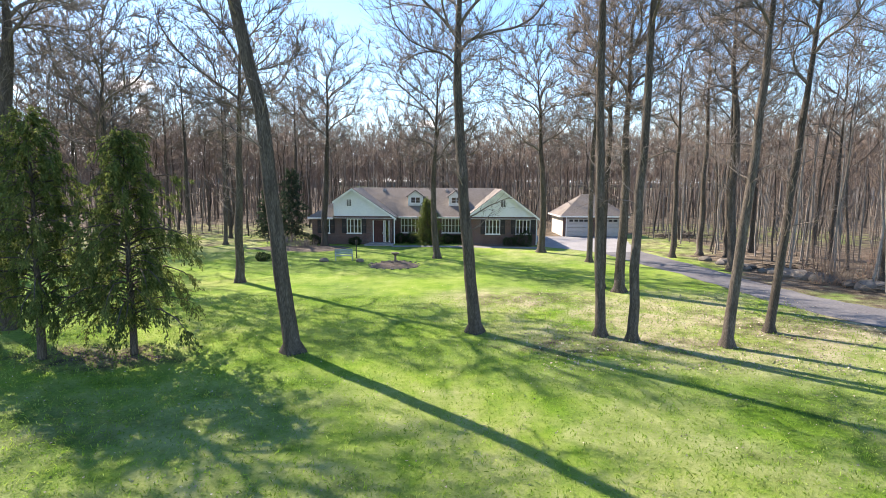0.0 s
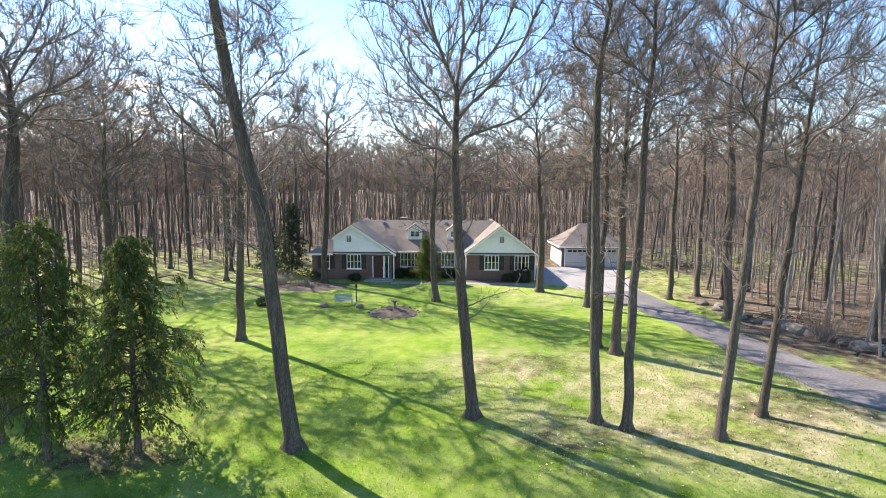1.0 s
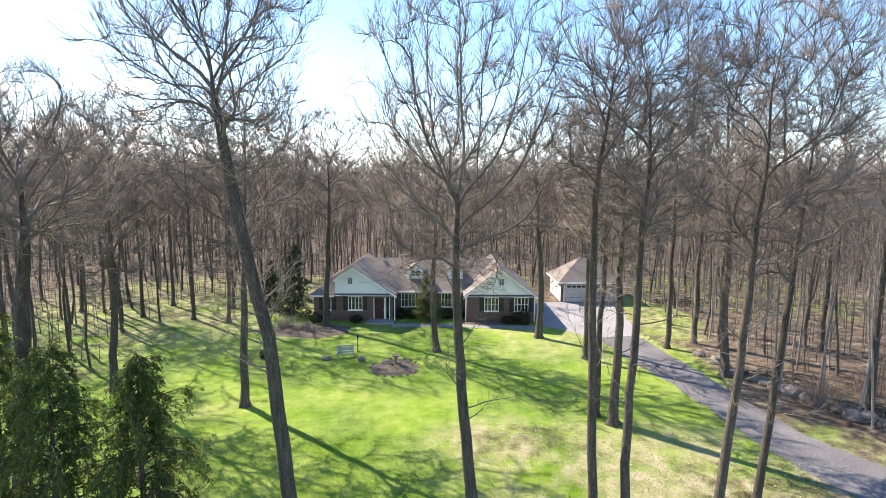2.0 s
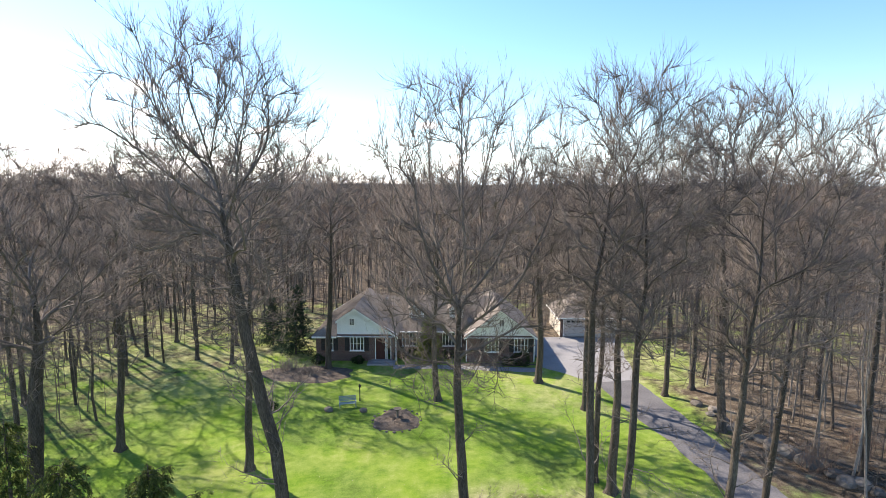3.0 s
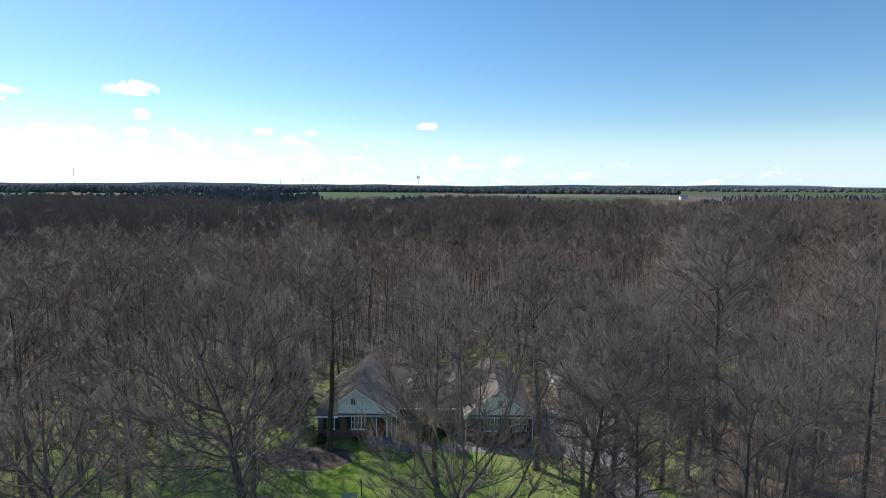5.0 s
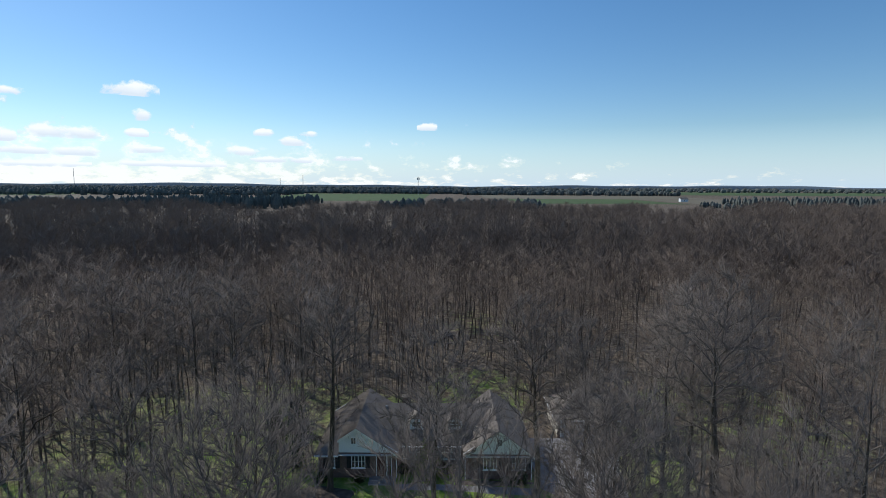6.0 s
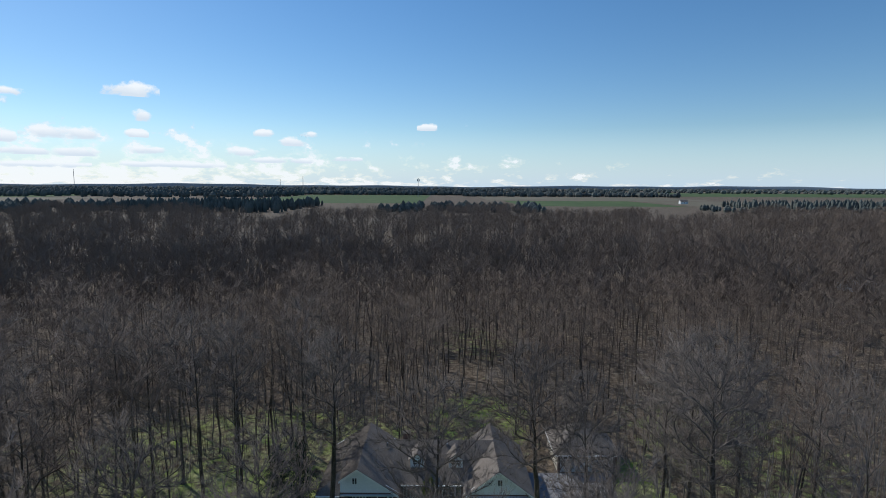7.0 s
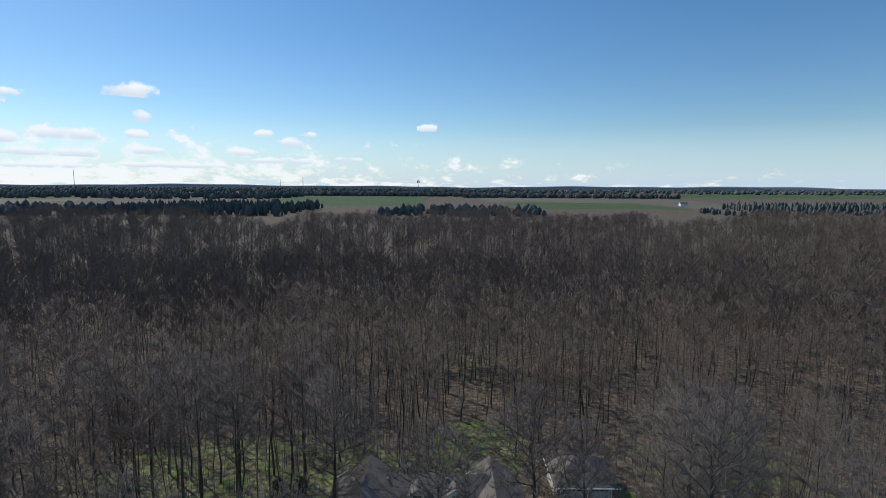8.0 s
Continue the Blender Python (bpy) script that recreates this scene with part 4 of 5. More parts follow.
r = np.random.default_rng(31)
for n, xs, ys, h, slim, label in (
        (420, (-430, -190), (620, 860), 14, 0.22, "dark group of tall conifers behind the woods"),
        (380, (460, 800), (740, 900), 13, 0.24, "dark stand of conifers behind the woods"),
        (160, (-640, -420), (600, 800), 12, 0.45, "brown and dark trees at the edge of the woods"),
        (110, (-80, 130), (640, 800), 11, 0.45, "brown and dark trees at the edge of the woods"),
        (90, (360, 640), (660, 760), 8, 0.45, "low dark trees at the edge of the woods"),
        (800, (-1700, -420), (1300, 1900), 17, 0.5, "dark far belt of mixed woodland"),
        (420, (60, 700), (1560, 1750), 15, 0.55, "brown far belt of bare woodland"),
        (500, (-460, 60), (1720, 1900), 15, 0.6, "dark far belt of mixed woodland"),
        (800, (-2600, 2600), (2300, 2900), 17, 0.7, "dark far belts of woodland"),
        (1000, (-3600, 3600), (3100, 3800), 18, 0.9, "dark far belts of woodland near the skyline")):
    tagged(tri_object("tree_belt", *belt(r, n, xs, ys, h, slim), FARTREE_HAZED, smooth=False), label, "woodland", "", "stuff")


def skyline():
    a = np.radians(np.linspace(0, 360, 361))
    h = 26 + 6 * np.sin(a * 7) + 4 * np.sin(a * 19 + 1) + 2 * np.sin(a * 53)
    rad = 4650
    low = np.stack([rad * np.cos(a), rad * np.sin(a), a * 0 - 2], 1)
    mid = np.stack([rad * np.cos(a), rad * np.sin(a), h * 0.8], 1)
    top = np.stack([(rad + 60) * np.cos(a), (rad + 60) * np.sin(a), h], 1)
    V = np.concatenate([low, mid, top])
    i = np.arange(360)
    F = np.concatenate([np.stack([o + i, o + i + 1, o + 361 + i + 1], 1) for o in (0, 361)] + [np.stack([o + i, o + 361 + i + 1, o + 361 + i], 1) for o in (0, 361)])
    tagged(tri_object("backdrop", V, F, HAZY_HILLS), "low wooded skyline in the far distance with painted haze glow", "skyline", "", "structure")


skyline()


# ---- foliage ----
def leaf_material(base):
    """Let light through thin leaves."""
    n, l = base.node_tree.nodes, base.node_tree.links
    b, out = n["Principled BSDF"], n["Material Output"]
    tr, mx = n.new("ShaderNodeBsdfTranslucent"), n.new("ShaderNodeMixShader")
    l.new(b.inputs["Base Color"].links[0].from_socket, tr.inputs[0])
    mx.inputs[0].default_value = 0.58
    l.new(b.outputs[0], mx.inputs[1]), l.new(tr.outputs[0], mx.inputs[2]), l.new(mx.outputs[0], out.inputs[0])
    return base


for leafy in (NEEDLE, SPRUCE, SHRUB):
    leaf_material(leafy)


def leaves(rng, at, way, length, width):
    """Folded diamond leaves at many places: places and triangles."""
    n = len(at)
    way = way / np.linalg.norm(way, axis=1, keepdims=True)
    side = np.cross(way, rng.normal(size=(n, 3)))
    side /= np.linalg.norm(side, axis=1, keepdims=True) + 1e-9
    fold = np.cross(side, way) * (width * 0.35)[:, None]
    mid = at + way * (length * 0.45)[:, None]
    V = np.stack([at, mid + side * width[:, None] + fold, at + way * length[:, None], mid - side * width[:, None] + fold], 1).reshape(-1, 3)
    o = np.arange(n)[:, None] * 4
    return V, np.concatenate([o + np.array((0, 1, 2)), o + np.array((0, 2, 3))])


def conifer(rng, H, width, boughs, droop=0.5, sprays=9, per=12, leaf=0.15, bare=0.05, gaps=0.25):
    """An evergreen: trunk, boughs, and its hanging foliage."""
    P = trunk_line(rng, H, (rng.normal() * 0.01, 0), 0.03, 9)
    P[0, 2] = -0.1
    trunk = tube(P, 0.017 * H * (1 - 0.9 * np.linspace(0, 1, 9)), 8)
    wood, at, way = [], [], []
    for k in range(boughs):
        f = bare + (0.98 - bare) * (k + rng.random()) / boughs
        a = k * 2.4 + rng.normal() * 0.5
        L = (width * (1 - f) ** 0.7 + 0.2) * rng.uniform(0.45, 1.15)
        if rng.random() < gaps:
            L *= 0.55
        d = np.array((math.cos(a), math.sin(a), 0.25 + 0.5 * f))
        q = np.array((np.interp(f * H, P[:, 2], P[:, 0]), np.interp(f * H, P[:, 2], P[:, 1]), f * H))
        pts = [q]
        for j in range(4):
            d = d / np.sqrt(d @ d)
            pts.append(pts[-1] + d * L / 4)
            d = d + np.array((0, 0, -droop * 0.35)) + rng.normal(size=3) * 0.08
        pts = np.array(pts)
        pts[:, 2] = np.maximum(pts[:, 2], 0.25)
        wood.append(tube(pts, 0.012 + 0.012 * L * (1 - np.linspace(0, 1, 5)), 3))
        for j in range(max(2, int(sprays * (0.4 + L / width)))):
            s = rng.uniform(0.15, 1.0) * 4
            i = min(int(s), 3)
            p = pts[i] + (pts[i + 1] - pts[i]) * (s - i)
            w = pts[i + 1] - pts[i]
            w = w / np.sqrt(w @ w)
            out = side_way(rng, w, rng.uniform(0.3, 1.1)) + np.array((0, 0, -droop * rng.uniform(0.3, 1.3)))
            out /= np.sqrt(out @ out)
            ls = rng.uniform(0.25, 0.75) * (0.5 + 0.5 * L / width)
            u = rng.random(per)
            fall = np.outer(u ** 2 * ls * droop * 0.5, (0, 0, -1))
            at.append(p + np.outer(u * ls, out) + fall + rng.normal(size=(per, 3)) * 0.035)
            way.append(out + rng.normal(size=(per, 3)) * 0.45 + np.array((0, 0, -droop * 0.7)))
    at, way = np.concatenate(at), np.concatenate(way)
    at[:, 2] = np.maximum(at[:, 2], 0.12)
    n = len(at)
    return trunk, wood, leaves(rng, at, way, leaf * rng.uniform(0.6, 1.4, n), leaf * 0.2 * rng.uniform(0.7, 1.3, n))


def place_conifer(name, label, group, tree, at, mat):
    root = empty(name, label, "tree", group)
    root.matrix_basis = pose(*at)
    tri_object("trunk", *tree[0], BARK, root)
    for v, f in tree[1]:
        tri_object("bough", v, f, BARK, root)
    tri_object("foliage", *tree[2], mat, root, "", False)


for x, y, H, w, nb, seed, label in (
        (-10.4, 17.35, 7.6, 3.6, 140, 1, "loose olive-green cedar with drooping sprays on the lawn"),
        (-13.1, 16.8, 8.1, 3.2, 115, 2, "loose olive-green cedar with bare lower trunk"),
        (-15.6, 17.9, 9.4, 1.25, 60, 3, "tall thin olive-green cedar beside a bare tree")):
    place_conifer("cedar", label, "cedars on the lawn", conifer(np.random.default_rng(600 + seed), H, w, nb, 0.95, 11, 22, 0.13, 0.17 if seed == 1 else 0.2, 0.3), (x, y, 0), NEEDLE)
place_conifer("spruce", "dark blue-green spruce beside the house", "", conifer(np.random.default_rng(611), 7.2, 1.9, 130, 0.3, 9, 12, 0.16, 0.03, 0.1), (-15.2, 53.0, 0), SPRUCE)
place_conifer("spruce", "dark green young spruce near the wood edge", "", conifer(np.random.default_rng(612), 5.2, 1.6, 100, 0.3, 9, 10, 0.16, 0.03, 0.1), (-18.5, 56.0, 0), SPRUCE)
place_conifer("arborvitae", "dark green upright arborvitae against the house front", "", conifer(np.random.default_rng(613), 4.3, 1.25, 130, 0.2, 10, 12, 0.13, 0.02, 0.05), (-1.5, 50.9, 0), NEEDLE)


def shrub(name, label, x, y, w, h, n, seed, mat=SHRUB, leaf=0.09):
    rng = np.random.default_rng(seed)
    root = empty(name, label, "shrub")
    root.location = (x, y, 0)
    u = rng.normal(size=(n, 3))
    u /= np.linalg.norm(u, axis=1, keepdims=True)
    lump = 1 + 0.18 * np.sin(u[:, 0] * 5 + seed) + 0.14 * np.sin(u[:, 1] * 7 + u[:, 2] * 4)
    at = u * (lump * rng.uniform(0.6, 1.0, n) ** 0.6)[:, None] * np.array((w, w * 0.8, h * 0.55)) + np.array((0, 0, h * 0.5))
    at[:, 2] = np.maximum(at[:, 2], 0.04)
    tri_object("foliage", *leaves(rng, at, u + rng.normal(size=(n, 3)) * 0.6, leaf * rng.uniform(0.6, 1.4, n), leaf * 0.35 * rng.uniform(0.7, 1.3, n)), mat, root, "", False)
    for k in range(9):
        a = k * 0.7
        e = np.array((math.cos(a) * w * 0.6, math.sin(a) * w * 0.5, h * 0.8))
        tri_object("stem", *tube(np.array([(0.1 * math.cos(a), 0.1 * math.sin(a), -0.05), e * 0.5 + np.array((0, 0, 0.05)), e]), np.array([0.025, 0.015, 0.0]), 4), BARK, root)


for x, y, w, h, n, seed in ((-4.2, 51.9, 0.7, 0.9, 1500, 1), (-3.0, 52.0, 0.8, 1.0, 1500, 2), (0.6, 52.0, 0.8, 0.85, 1500, 3), (1.6, 51.9, 0.6, 0.8, 1200, 4),
                            (6.3, 49.9, 0.55, 0.8, 1200, 5), (7.7, 49.8, 0.85, 1.35, 2200, 6), (-8.3, 50.2, 0.6, 0.7, 1200, 7), (-12.2, 50.0, 0.7, 0.9, 1200, 8)):
    shrub("shrub", "dark clipped evergreen shrub against the brick front", x, y, w, h, n, seed)
shrub("shrub", "low dark shrub standing on the lawn", -13.6, 39.6, 0.55, 0.55, 1200, 9)


def twig_bush(name, label, x, y, w, h, n, seed, mat):
    rng = np.random.default_rng(seed)
    out = []
    for k in range(n):
        a, t = rng.uniform(0, 6.28), abs(rng.normal()) * 0.6
        d = np.array((math.cos(a) * math.sin(t), math.sin(a) * math.sin(t), math.cos(t)))
        p = np.array((rng.normal() * w * 0.25, rng.normal() * w * 0.25, -0.03))
        L = h * rng.uniform(0.6, 1.1)
        out.append(tube(np.array([p, p + d * L * 0.5, p + (d + np.array((0, 0, 0.15))) * L]), np.array([0.014, 0.01, 0.0]), 3))
        for q in range(4):
            s = rng.uniform(0.35, 0.9)
            e = p + d * L * s
            out.append(tube(np.array([e, e + side_way(rng, d, 0.6) * L * 0.35]), np.array([0.007, 0.0]), 3))
    ob = tri_object(name, *joined(out), mat)
    ob.location = (x, y, 0)
    tagged(ob, label, "shrub")


twig_bush("twig_bush", "reddish bare twig bush beside the driveway", 23.0, 31.0, 1.6, 2.6, 70, 1, BUSHTWIG)
twig_bush("twig_bush", "reddish bare twig bush at the wood edge", 27.5, 33.0, 2.0, 2.2, 60, 2, BUSHTWIG)
twig_bush("twig_bush", "reddish bare twig bush among thin trees", 30.5, 31.0, 2.4, 2.0, 60, 3, BUSHTWIG)
twig_bush("twig_bush", "bare bush in the front bed of the house", -12.4, 47.0, 1.8, 0.9, 120, 4, TWIG)
twig_bush("twig_bush", "bare grey bush in the front bed of the house", -14.6, 48.0, 1.8, 1.3, 120, 5, TWIG)


# ---- beds, stones and the bench ----
def mound(name, label, x, y, rx, ry, h, mat, seed):
    bm = bmesh.new()
    rng = np.random.default_rng(seed)
    rings, n = 9, 32
    rows = []
    for i in range(rings + 1):
        f = i / rings
        row = []
        for j in range(n):
            a = j * 2 * math.pi / n
            e = 1 + 0.09 * math.sin(a * 3 + seed) + 0.06 * math.sin(a * 7 + 2 * seed)
            z = h * (1 - f ** 2) * (0.7 + 0.6 * rng.random()) if i < rings else -0.03
            row.append(bm.verts.new((x + rx * f * e * math.cos(a), y + ry * f * e * math.sin(a), z + 0.012)))
        rows.append(row)
    for r0, r1 in zip(rows[1:], rows[2:]):
        for j in range(n):
            bm.faces.new((r0[j], r1[j], r1[(j + 1) % n], r0[(j + 1) % n]))
    c = bm.verts.new((x, y, h * 0.9))
    for j in range(n):
        bm.faces.new((c, rows[1][j], rows[1][(j + 1) % n]))
    for v in rows[0]:
        bm.verts.remove(v)
    return tagged(part(name, bm, mat), label, "flower bed")


mound("flower_bed", "round bed of bare brown soil in the lawn", -3.45, 37.6, 1.75, 1.9, 0.22, SOIL, 3)
mound("flower_bed", "wide brown mulch bed before the house", -12.6, 47.2, 4.6, 2.2, 0.14, SOIL, 5)
mound("flower_bed", "narrow brown mulch bed along the house", 5.0, 50.1, 4.2, 0.55, 0.1, SOIL, 7)


def stone_mesh(seed):
    bm = bmesh.new()
    bmesh.ops.create_icosphere(bm, subdivisions=2, radius=1)
    for v in bm.verts:
        k = 1 + 0.30 * noise.noise(v.co * 1.3 + Vector((seed * 3.1, 0, 0))) + 0.12 * noise.noise(v.co * 3.5 + Vector((0, seed * 5.3, 0)))
        v.co = v.co * k
        v.co.z = max(v.co.z, -0.45)
    me = bpy.data.meshes.new("boulder")
    bm.to_mesh(me)
    bm.free()
    me.materials.append(STONE)
    return me


STONES = [stone_mesh(k) for k in range(5)]
rng = np.random.default_rng(77)


def stone(name, label, group, x, y, s, flat=0.6):
    ob = new(name, STONES[rng.integers(5)])
    ob.matrix_basis = Matrix.Translation((x, y, s * flat * 0.38)) @ Matrix.Rotation(rng.uniform(0, 6.28), 4, "Z") @ Matrix.Diagonal((s * rng.uniform(0.85, 1.3), s, s * flat, 1))
    tagged(ob, label, "boulder", group)


for k in range(24):
    f = k / 23
    x, y = 19.9 + 2.2 * f + 4.6 * f * f, 41.0 - 16.5 * f
    stone("boulder", "grey-brown boulder edging the driveway", "boulders along the driveway", x + rng.normal() * 0.35 + 0.5, y + rng.normal() * 0.4, rng.uniform(0.28, 0.72))
for k in range(20):
    a = k * 2 * math.pi / 20
    stone("edging_stone", "small grey edging stone round the soil bed", "stones round the bed", -3.45 + 1.8 * math.cos(a), 37.6 + 1.95 * math.sin(a), rng.uniform(0.06, 0.13))
for x, y, s in ((-8.9, 39.3, 0.35), (-6.2, 39.2, 0.3)):
    stone("boulder", "dark boulder beside the garden bench", "", x, y, s)


def lathe(name, profile, mat, parent, n=12):
    bm = bmesh.new()
    rows = [[bm.verts.new((r * math.cos(j * 2 * math.pi / n), r * math.sin(j * 2 * math.pi / n), z)) for j in range(n)] for r, z in profile]
    for a, b in zip(rows, rows[1:]):
        for j in range(n):
            bm.faces.new((a[j], a[(j + 1) % n], b[(j + 1) % n], b[j]))
    bm.faces.new(rows[0][::-1]), bm.faces.new(rows[-1])
    return part(name, bm, mat, parent)


bb = empty("birdbath", "dark weathered birdbath standing in the soil bed", "birdbath", at=(-3.4, 37.7, 0.15))
lathe("pedestal", [(0.2, 0), (0.17, 0.06), (0.09, 0.14), (0.08, 0.5), (0.13, 0.6)], STONE, bb)
lathe("bowl", [(0.12, 0.601), (0.28, 0.68), (0.31, 0.74), (0.27, 0.745), (0.1, 0.69)], STONE, bb)

bn = empty("garden_bench", "pale blue-grey painted wooden garden bench on the lawn", "bench", at=(-7.5, 39.9, 0))
bn.rotation_euler, bn.scale = (0, 0, radians(14)), (0.9, 0.9, 0.85)
for k in range(4):
    box("seat_slat", -0.75, 0.75, -0.25 + k * 0.13, -0.14 + k * 0.13, 0.42, 0.45, BENCHWOOD, bn, "", 0.006)
for k in range(4):
    box("back_slat", -0.75, 0.75, 0.27 + k * 0.025, 0.30 + k * 0.025, 0.52 + k * 0.12, 0.62 + k * 0.12, BENCHWOOD, bn, "", 0.006)
for x in (-0.72, 0.66):
    box("front_leg", x, x + 0.06, -0.26, -0.20, 0, 0.62, BENCHWOOD, bn, "", 0.006)
    box("back_leg", x, x + 0.06, 0.20, 0.262, 0, 1.0, BENCHWOOD, bn, "", 0.006)
    box("armrest", x - 0.02, x + 0.08, -0.30, 0.195, 0.621, 0.655, BENCHWOOD, bn, "", 0.006)
lp = empty("garden_lantern", "thin dark garden lantern post beside the bench", "lantern", at=(-6.75, 41.2, 0))
lathe("post", [(0.06, 0), (0.045, 0.05), (0.04, 1.1)], SHUTTER, lp, 8)
lathe("lantern_head", [(0.06, 1.101), (0.1, 1.16), (0.1, 1.32), (0.02, 1.42)], SHUTTER, lp, 8)


def brush(name, label, x, y, n, size, seed):
    r = np.random.default_rng(seed)
    out = []
    for k in range(n):
        p = np.array((r.normal() * size * 0.5, r.normal() * size * 0.3, abs(r.normal()) * 0.3 + 0.03))
        a = r.uniform(0, 6.28)
        d = np.array((math.cos(a), math.sin(a), r.normal() * 0.2))
        L = r.uniform(0.6, 2.0)
        e = p + d * L
        e[2] = max(e[2], 0.02)
        out.append(tube(np.array([p, (p + e) / 2 + r.normal(size=3) * 0.06, e]), np.array([0.035, 0.025, 0.0]) * r.uniform(0.5, 1.3), 4))
    ob = tri_object(name, *joined(out), BARK)
    ob.location = (x, y, 0)
    tagged(ob, label, "brush pile", "", "stuff" if n > 20 else "")


brush("brush_pile", "heap of dry cut branches at the wood edge", 26.4, 59.0, 130, 3.2, 1)
brush("fallen_branch", "dark fallen branch lying in the grass", 21.4, 49.2, 8, 0.7, 2)
brush("brush_pile", "scattered dry branches among boulders", 23.6, 35.5, 60, 3.0, 3)
brush("brush_pile", "scattered dry branches on the woodland floor", 26.0, 29.5, 60, 3.0, 4)


# ---- far buildings and masts ----
def barn(label, x, y, w, d, e, rz, name="far_building", wallmat=TRIM, turn=0.0):
    b = empty(name, label, "building", at=(x, y, 0))
    b.rotation_euler = (0, 0, radians(turn))
    box("wall", -w / 2, w / 2, -d / 2, d / 2, -0.3, e, wallmat, b)
    for s in (-1, 1):
        roof_plane("roof", [(-w / 2 - 0.4, 0, rz), (w / 2 + 0.4, 0, rz), (w / 2 + 0.4, s * (d / 2 + 0.4), e - 0.2), (-w / 2 - 0.4, s * (d / 2 + 0.4), e - 0.2)], b, 0.2)
    for s in (-1, 1):
        prism("gable", [(s * w / 2, -d / 2, e), (s * w / 2, d / 2, e), (s * w / 2, 0, rz - 0.25)], (-s * 0.2, 0, 0), wallmat, b)
    for k in range(max(2, int(w / 4))):
        xx = -w / 2 + w * (k + 0.5) / max(2, int(w / 4))
        box("window", xx - 0.5, xx + 0.5, -d / 2 - 0.05, -d / 2 - 0.003, e * 0.35, e * 0.8, SHUTTER, b)


barn("pale grey house with brown roof standing in the woods", 136, 172, 8, 7, 3.4, 5.6, "far_house", CONCRETE, 20)
barn("small white farmhouse beyond the woods", 452, 1000, 14, 9, 5, 8.5, "far_house")
for x, y, w in ((-92, 2090, 32), (-806, 3400, 34), (-760, 3000, 22), (-1180, 2700, 18), (-640, 2500, 20), (2230, 3800, 70), (1700, 3300, 40), (1450, 2800, 30), (1950, 3000, 34), (-1900, 2300, 18)):
    barn("distant pale farm shed on the plain", x, y, w, 12, 6, 9)


def mast(label, x, y, h, w, arms=0):
    m = empty("radio_mast", label, "mast", at=(x, y, 0))
    for sx, sy in ((-1, -1), (1, -1), (1, 1), (-1, 1)):
        prism("mast_leg", [(sx * w, sy * w, 0), (sx * w + 0.5, sy * w, 0), (sx * w * 0.4 + 0.5, sy * w * 0.4, h), (sx * w * 0.4, sy * w * 0.4, h)], (0, 0.5, 0), METAL, m)
    for k in range(8):
        z, q = h * (k + 0.5) / 8, w * (1 - 0.6 * (k + 0.5) / 8)
        box("brace", -q, q + 0.5, -q - 0.2, -q - 0.01, z, z + 0.5, METAL, m)
    for k in range(arms):
        box("antenna", -w * 2.5 + k * w * 4, -w * 0.6 + k * w * 4, -0.7, 0.7, h - 9, h - 3, METAL, m)


mast("slim grey radio mast with two antennas", -70, 1500, 52, 1.2, 2)
mast("tall thin radio mast on the far plain", -787, 3000, 80, 1.6)
mast("tall thin radio mast on the far plain", -2072, 3000, 112, 1.2)
mast("tall thin radio mast on the far plain", -1067, 3500, 68, 1.4)


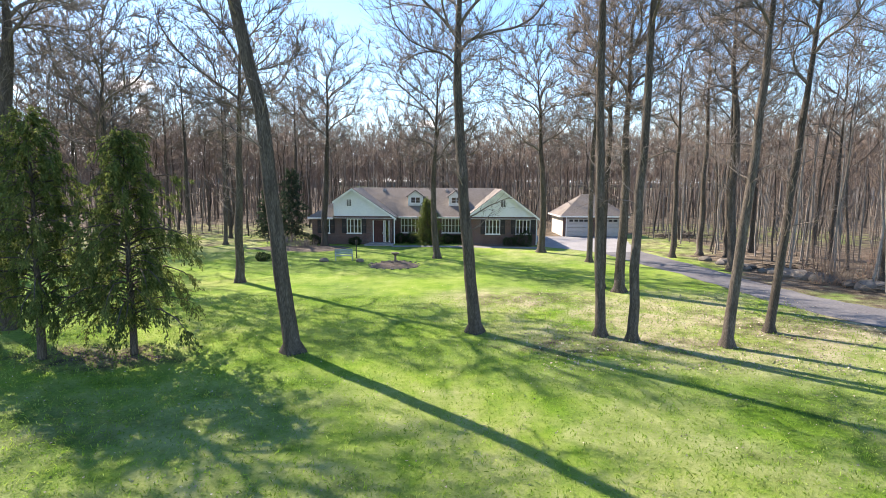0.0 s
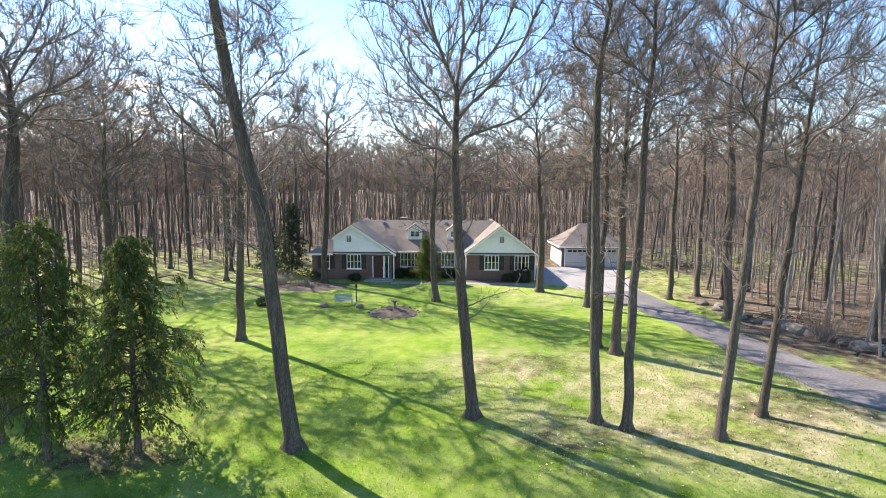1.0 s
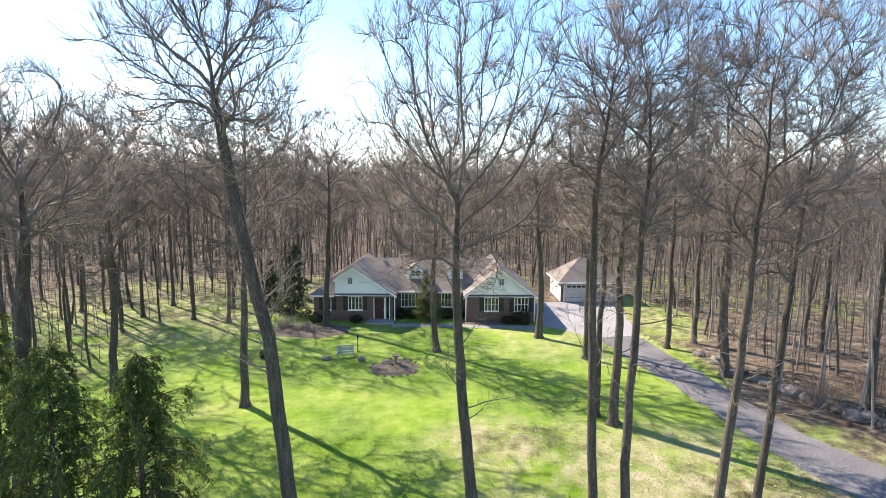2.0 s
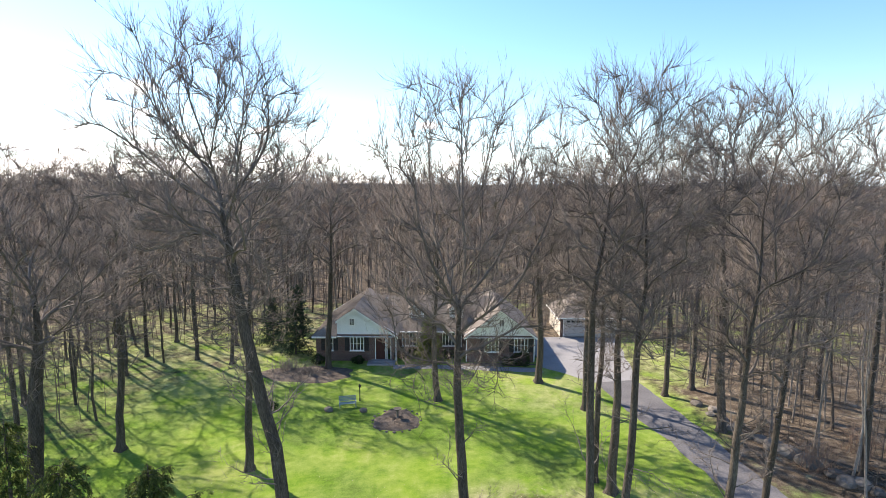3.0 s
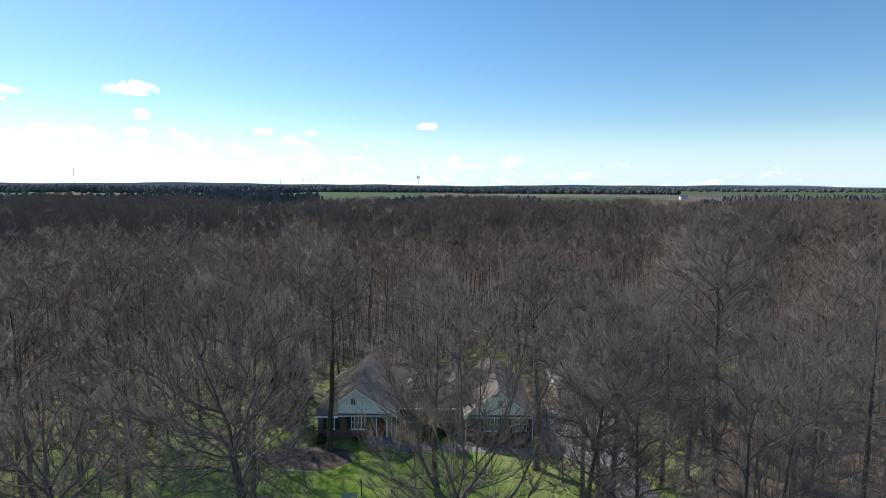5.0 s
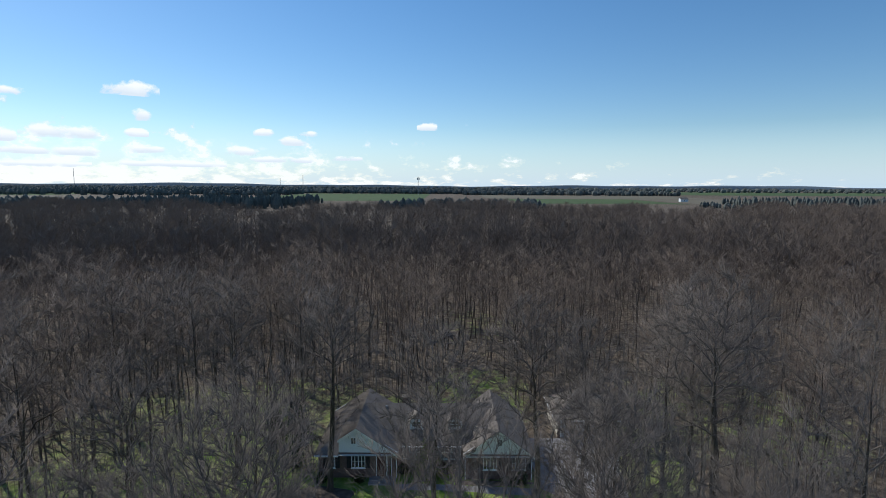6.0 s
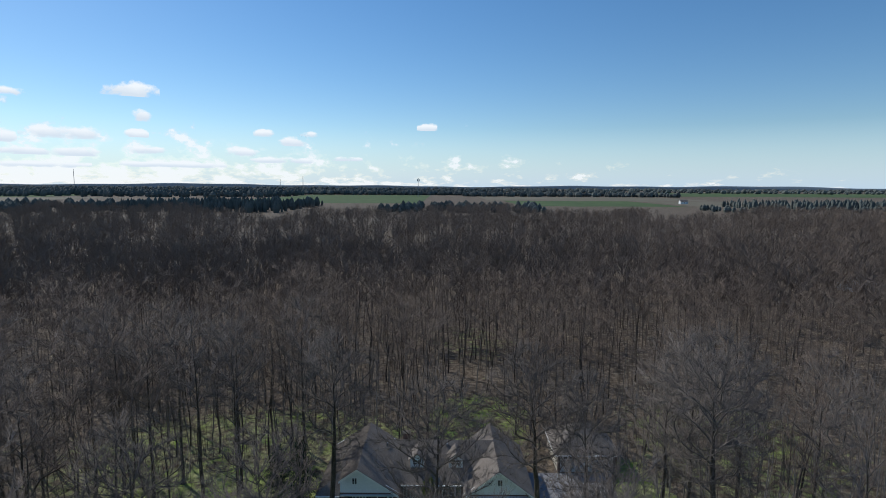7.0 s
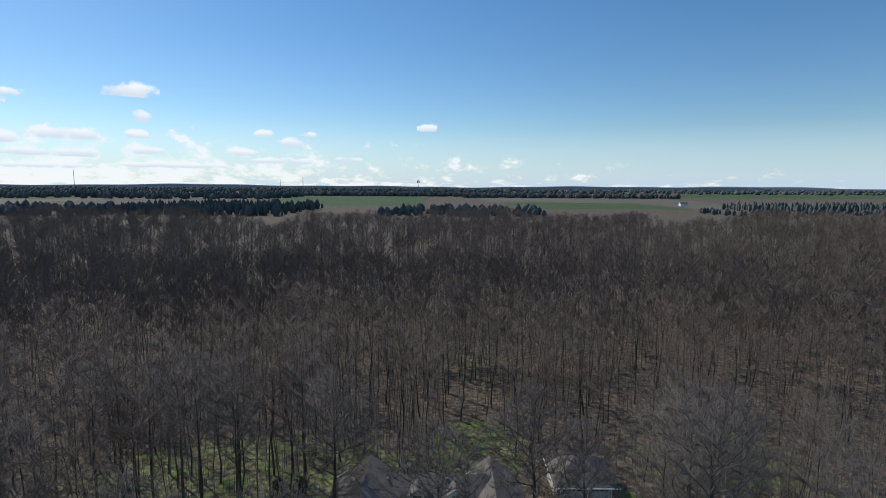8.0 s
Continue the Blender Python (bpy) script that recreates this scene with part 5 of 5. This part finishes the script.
# ---- clouds and a painted haze band low over the horizon ----
def sky_glow_material(field_of):
    m = bpy.data.materials.new("cloud")
    m.use_nodes = True
    n, l = m.node_tree.nodes, m.node_tree.links
    n.remove(n["Principled BSDF"])
    tc = n.new("ShaderNodeTexCoord")
    sep, comb = n.new("ShaderNodeSeparateXYZ"), n.new("ShaderNodeCombineXYZ")
    l.new(tc.outputs["Object"], sep.inputs[0])

    def calc(op, a, b=None, clamp=False):
        x = n.new("ShaderNodeMath")
        x.operation, x.use_clamp = op, clamp
        for i, v in enumerate((a, b)):
            if v is None:
                continue
            if isinstance(v, (int, float)):
                x.inputs[i].default_value = v
            else:
                l.new(v, x.inputs[i])
        return x.outputs[0]

    tall = calc("MULTIPLY", calc("SQRT", calc("MAXIMUM", sep.outputs[2], 0.0)), 0.24 if field_of else 0.34)
    l.new(calc("MULTIPLY", sep.outputs[0], 0.0048), comb.inputs[0])
    l.new(calc("MULTIPLY", sep.outputs[1], 0.0048), comb.inputs[1])
    l.new(tall, comb.inputs[2])
    nz = n.new("ShaderNodeTexNoise")
    nz.inputs["Scale"].default_value, nz.inputs["Detail"].default_value, nz.inputs["Roughness"].default_value = 1.0, 7, 0.62
    l.new(comb.outputs[0], nz.inputs[0])
    if field_of:
        lift = calc("MULTIPLY", sep.outputs[2], 0.00042)
        west = calc("MULTIPLY", sep.outputs[0], 0.00004)
        level = calc("SUBTRACT", calc("SUBTRACT", nz.outputs[0], lift), west)
        fac = calc("MULTIPLY", calc("SUBTRACT", level, 0.45), 9.0, True)
        # Pale blue haze painted as a glow, strongest at the skyline, fading upward.
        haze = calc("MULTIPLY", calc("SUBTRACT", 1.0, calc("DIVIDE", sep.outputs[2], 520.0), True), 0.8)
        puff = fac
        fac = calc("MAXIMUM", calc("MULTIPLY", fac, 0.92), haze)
    else:
        ge = n.new("ShaderNodeSeparateXYZ")
        l.new(tc.outputs["Generated"], ge.inputs[0])
        u = calc("SUBTRACT", calc("MULTIPLY", ge.outputs[0], 2.0), 1.0)
        v = calc("SUBTRACT", calc("MULTIPLY", ge.outputs[2], 2.0), 0.7)
        rr = calc("ADD", calc("MULTIPLY", u, u), calc("MULTIPLY", v, v))
        fac = calc("MULTIPLY", calc("SUBTRACT", calc("SUBTRACT", calc("MULTIPLY", nz.outputs[0], 1.8), calc("MULTIPLY", rr, 0.40)), 0.48), 4.2, True)
        # Grey undersides: shade painted into the cloud colour, darker towards the bottom.
        base = calc("MULTIPLY", calc("SUBTRACT", calc("ADD", ge.outputs[2], calc("MULTIPLY", nz.outputs[0], 0.5)), 0.42), 2.6, True)
    # Emission gives clouds and haze their brightness in place of sunlight.
    em, tr, mx = n.new("ShaderNodeEmission"), n.new("ShaderNodeBsdfTransparent"), n.new("ShaderNodeMixShader")
    em.inputs[0].default_value, em.inputs[1].default_value = (0.97, 0.985, 1.0, 1), 1.15
    shade = n.new("ShaderNodeMix")
    shade.data_type = "RGBA"
    shade.inputs[6].default_value, shade.inputs[7].default_value = ((0.56, 0.74, 0.93, 1) if field_of else (0.76, 0.82, 0.89, 1)), (0.98, 0.99, 1.0, 1)
    l.new(puff if field_of else base, shade.inputs[0]), l.new(shade.outputs[2], em.inputs[0])
    l.new(fac, mx.inputs[0]), l.new(tr.outputs[0], mx.inputs[1]), l.new(em.outputs[0], mx.inputs[2])
    l.new(mx.outputs[0], n["Material Output"].inputs[0])
    return m


def arc_sheet(name, a0, a1, z0, z1, rad, mat, label, n):
    a = np.linspace(a0, a1, n + 1)
    V = np.concatenate([np.stack([rad * np.sin(a), rad * np.cos(a), np.full(n + 1, z)], 1) for z in (z0, z1)])
    i = np.arange(n)
    F = np.concatenate([np.stack([i, i + 1, n + 2 + i], 1), np.stack([i, n + 2 + i, n + 1 + i], 1)])
    ob = tri_object(name, V, F, mat)
    ob.visible_shadow = False
    tagged(ob, label, "cloud", "", "structure")


arc_sheet("backdrop", -math.pi, math.pi, 8, 620, 4760, sky_glow_material(True), "low broken white clouds over a painted glowing haze band", 120)
CLOUD = sky_glow_material(False)
for px, top, wide, high in ((-0.81, 0.170, 0.09, 0.022), (-0.577, 0.175, 0.115, 0.034), (-0.56, 0.128, 0.052, 0.030), (-0.70, 0.096, 0.17, 0.03), (-0.82, 0.09, 0.06, 0.03),
                            (-0.57, 0.093, 0.05, 0.018), (-0.33, 0.094, 0.045, 0.016), (-0.25, 0.092, 0.04, 0.014), (-0.03, 0.106, 0.038, 0.016), (-0.28, 0.08, 0.06, 0.022),
                            (-0.78, 0.062, 0.10, 0.02), (-0.68, 0.060, 0.10, 0.022), (-0.55, 0.063, 0.08, 0.018), (-0.38, 0.06, 0.08, 0.02), (-0.30, 0.045, 0.12, 0.014),
                            (-0.18, 0.048, 0.06, 0.012), (-0.75, 0.035, 0.2, 0.014), (-0.5, 0.036, 0.2, 0.014)):
    ang, dist = math.atan(px), 4700
    flat = dist * math.cos(ang)
    half = wide / 2 * math.cos(ang) ** 2
    arc_sheet("cloud", ang - half, ang + half, flat * (top - high / 2) + 36, flat * (top + high / 2) + 36, dist, CLOUD, "small glowing white fair-weather cloud with painted grey underside", 6)


# ---- blades and fallen leaves ----
BLADE = island_tint(material("grass_blade", [(0.12, 0.22, 0.02), (0.21, 0.33, 0.045), (0.36, 0.39, 0.12)], 0.5, 0.8, 0.0), 0.4)
DEADLEAF = island_tint(material("fallen_leaf", [(0.34, 0.27, 0.19), (0.52, 0.45, 0.34)], 2.0, 0.9, 0.0), 0.45)
leaf_material(BLADE)


def strew(name, label, mat, seed, n, area, long, wide, up):
    """Many small blades or leaves lying on the ground of an area (x0, x1, y0, y1), thinning with distance."""
    r = np.random.default_rng(seed)
    x = r.uniform(area[0], area[1], n)
    y = area[2] + (area[3] - area[2]) * r.random(n) ** 1.5
    at = np.stack([x, y, np.full(n, 0.006)], 1)
    way = np.stack([r.normal(size=n), r.normal(size=n), up * np.abs(r.normal(size=n)) + 0.04], 1)
    tagged(tri_object(name, *leaves(r, at, way, long * r.uniform(0.6, 1.4, n), wide * r.uniform(0.6, 1.4, n)), mat, smooth=False), label, "ground cover", "", "stuff")


strew("grass_blades", "short spring grass blades on the lawn", BLADE, 801, 60000, (-15, 17, 7, 27), 0.09, 0.012, 1.6)
strew("fallen_leaves", "dry brown leaves lying on the lawn", DEADLEAF, 802, 1300, (-14, 20, 8, 30), 0.06, 0.024, 0.2)
strew("fallen_leaves", "dry brown leaves under the lawn trees", DEADLEAF, 803, 1500, (3, 18, 16, 29), 0.09, 0.035, 0.25)
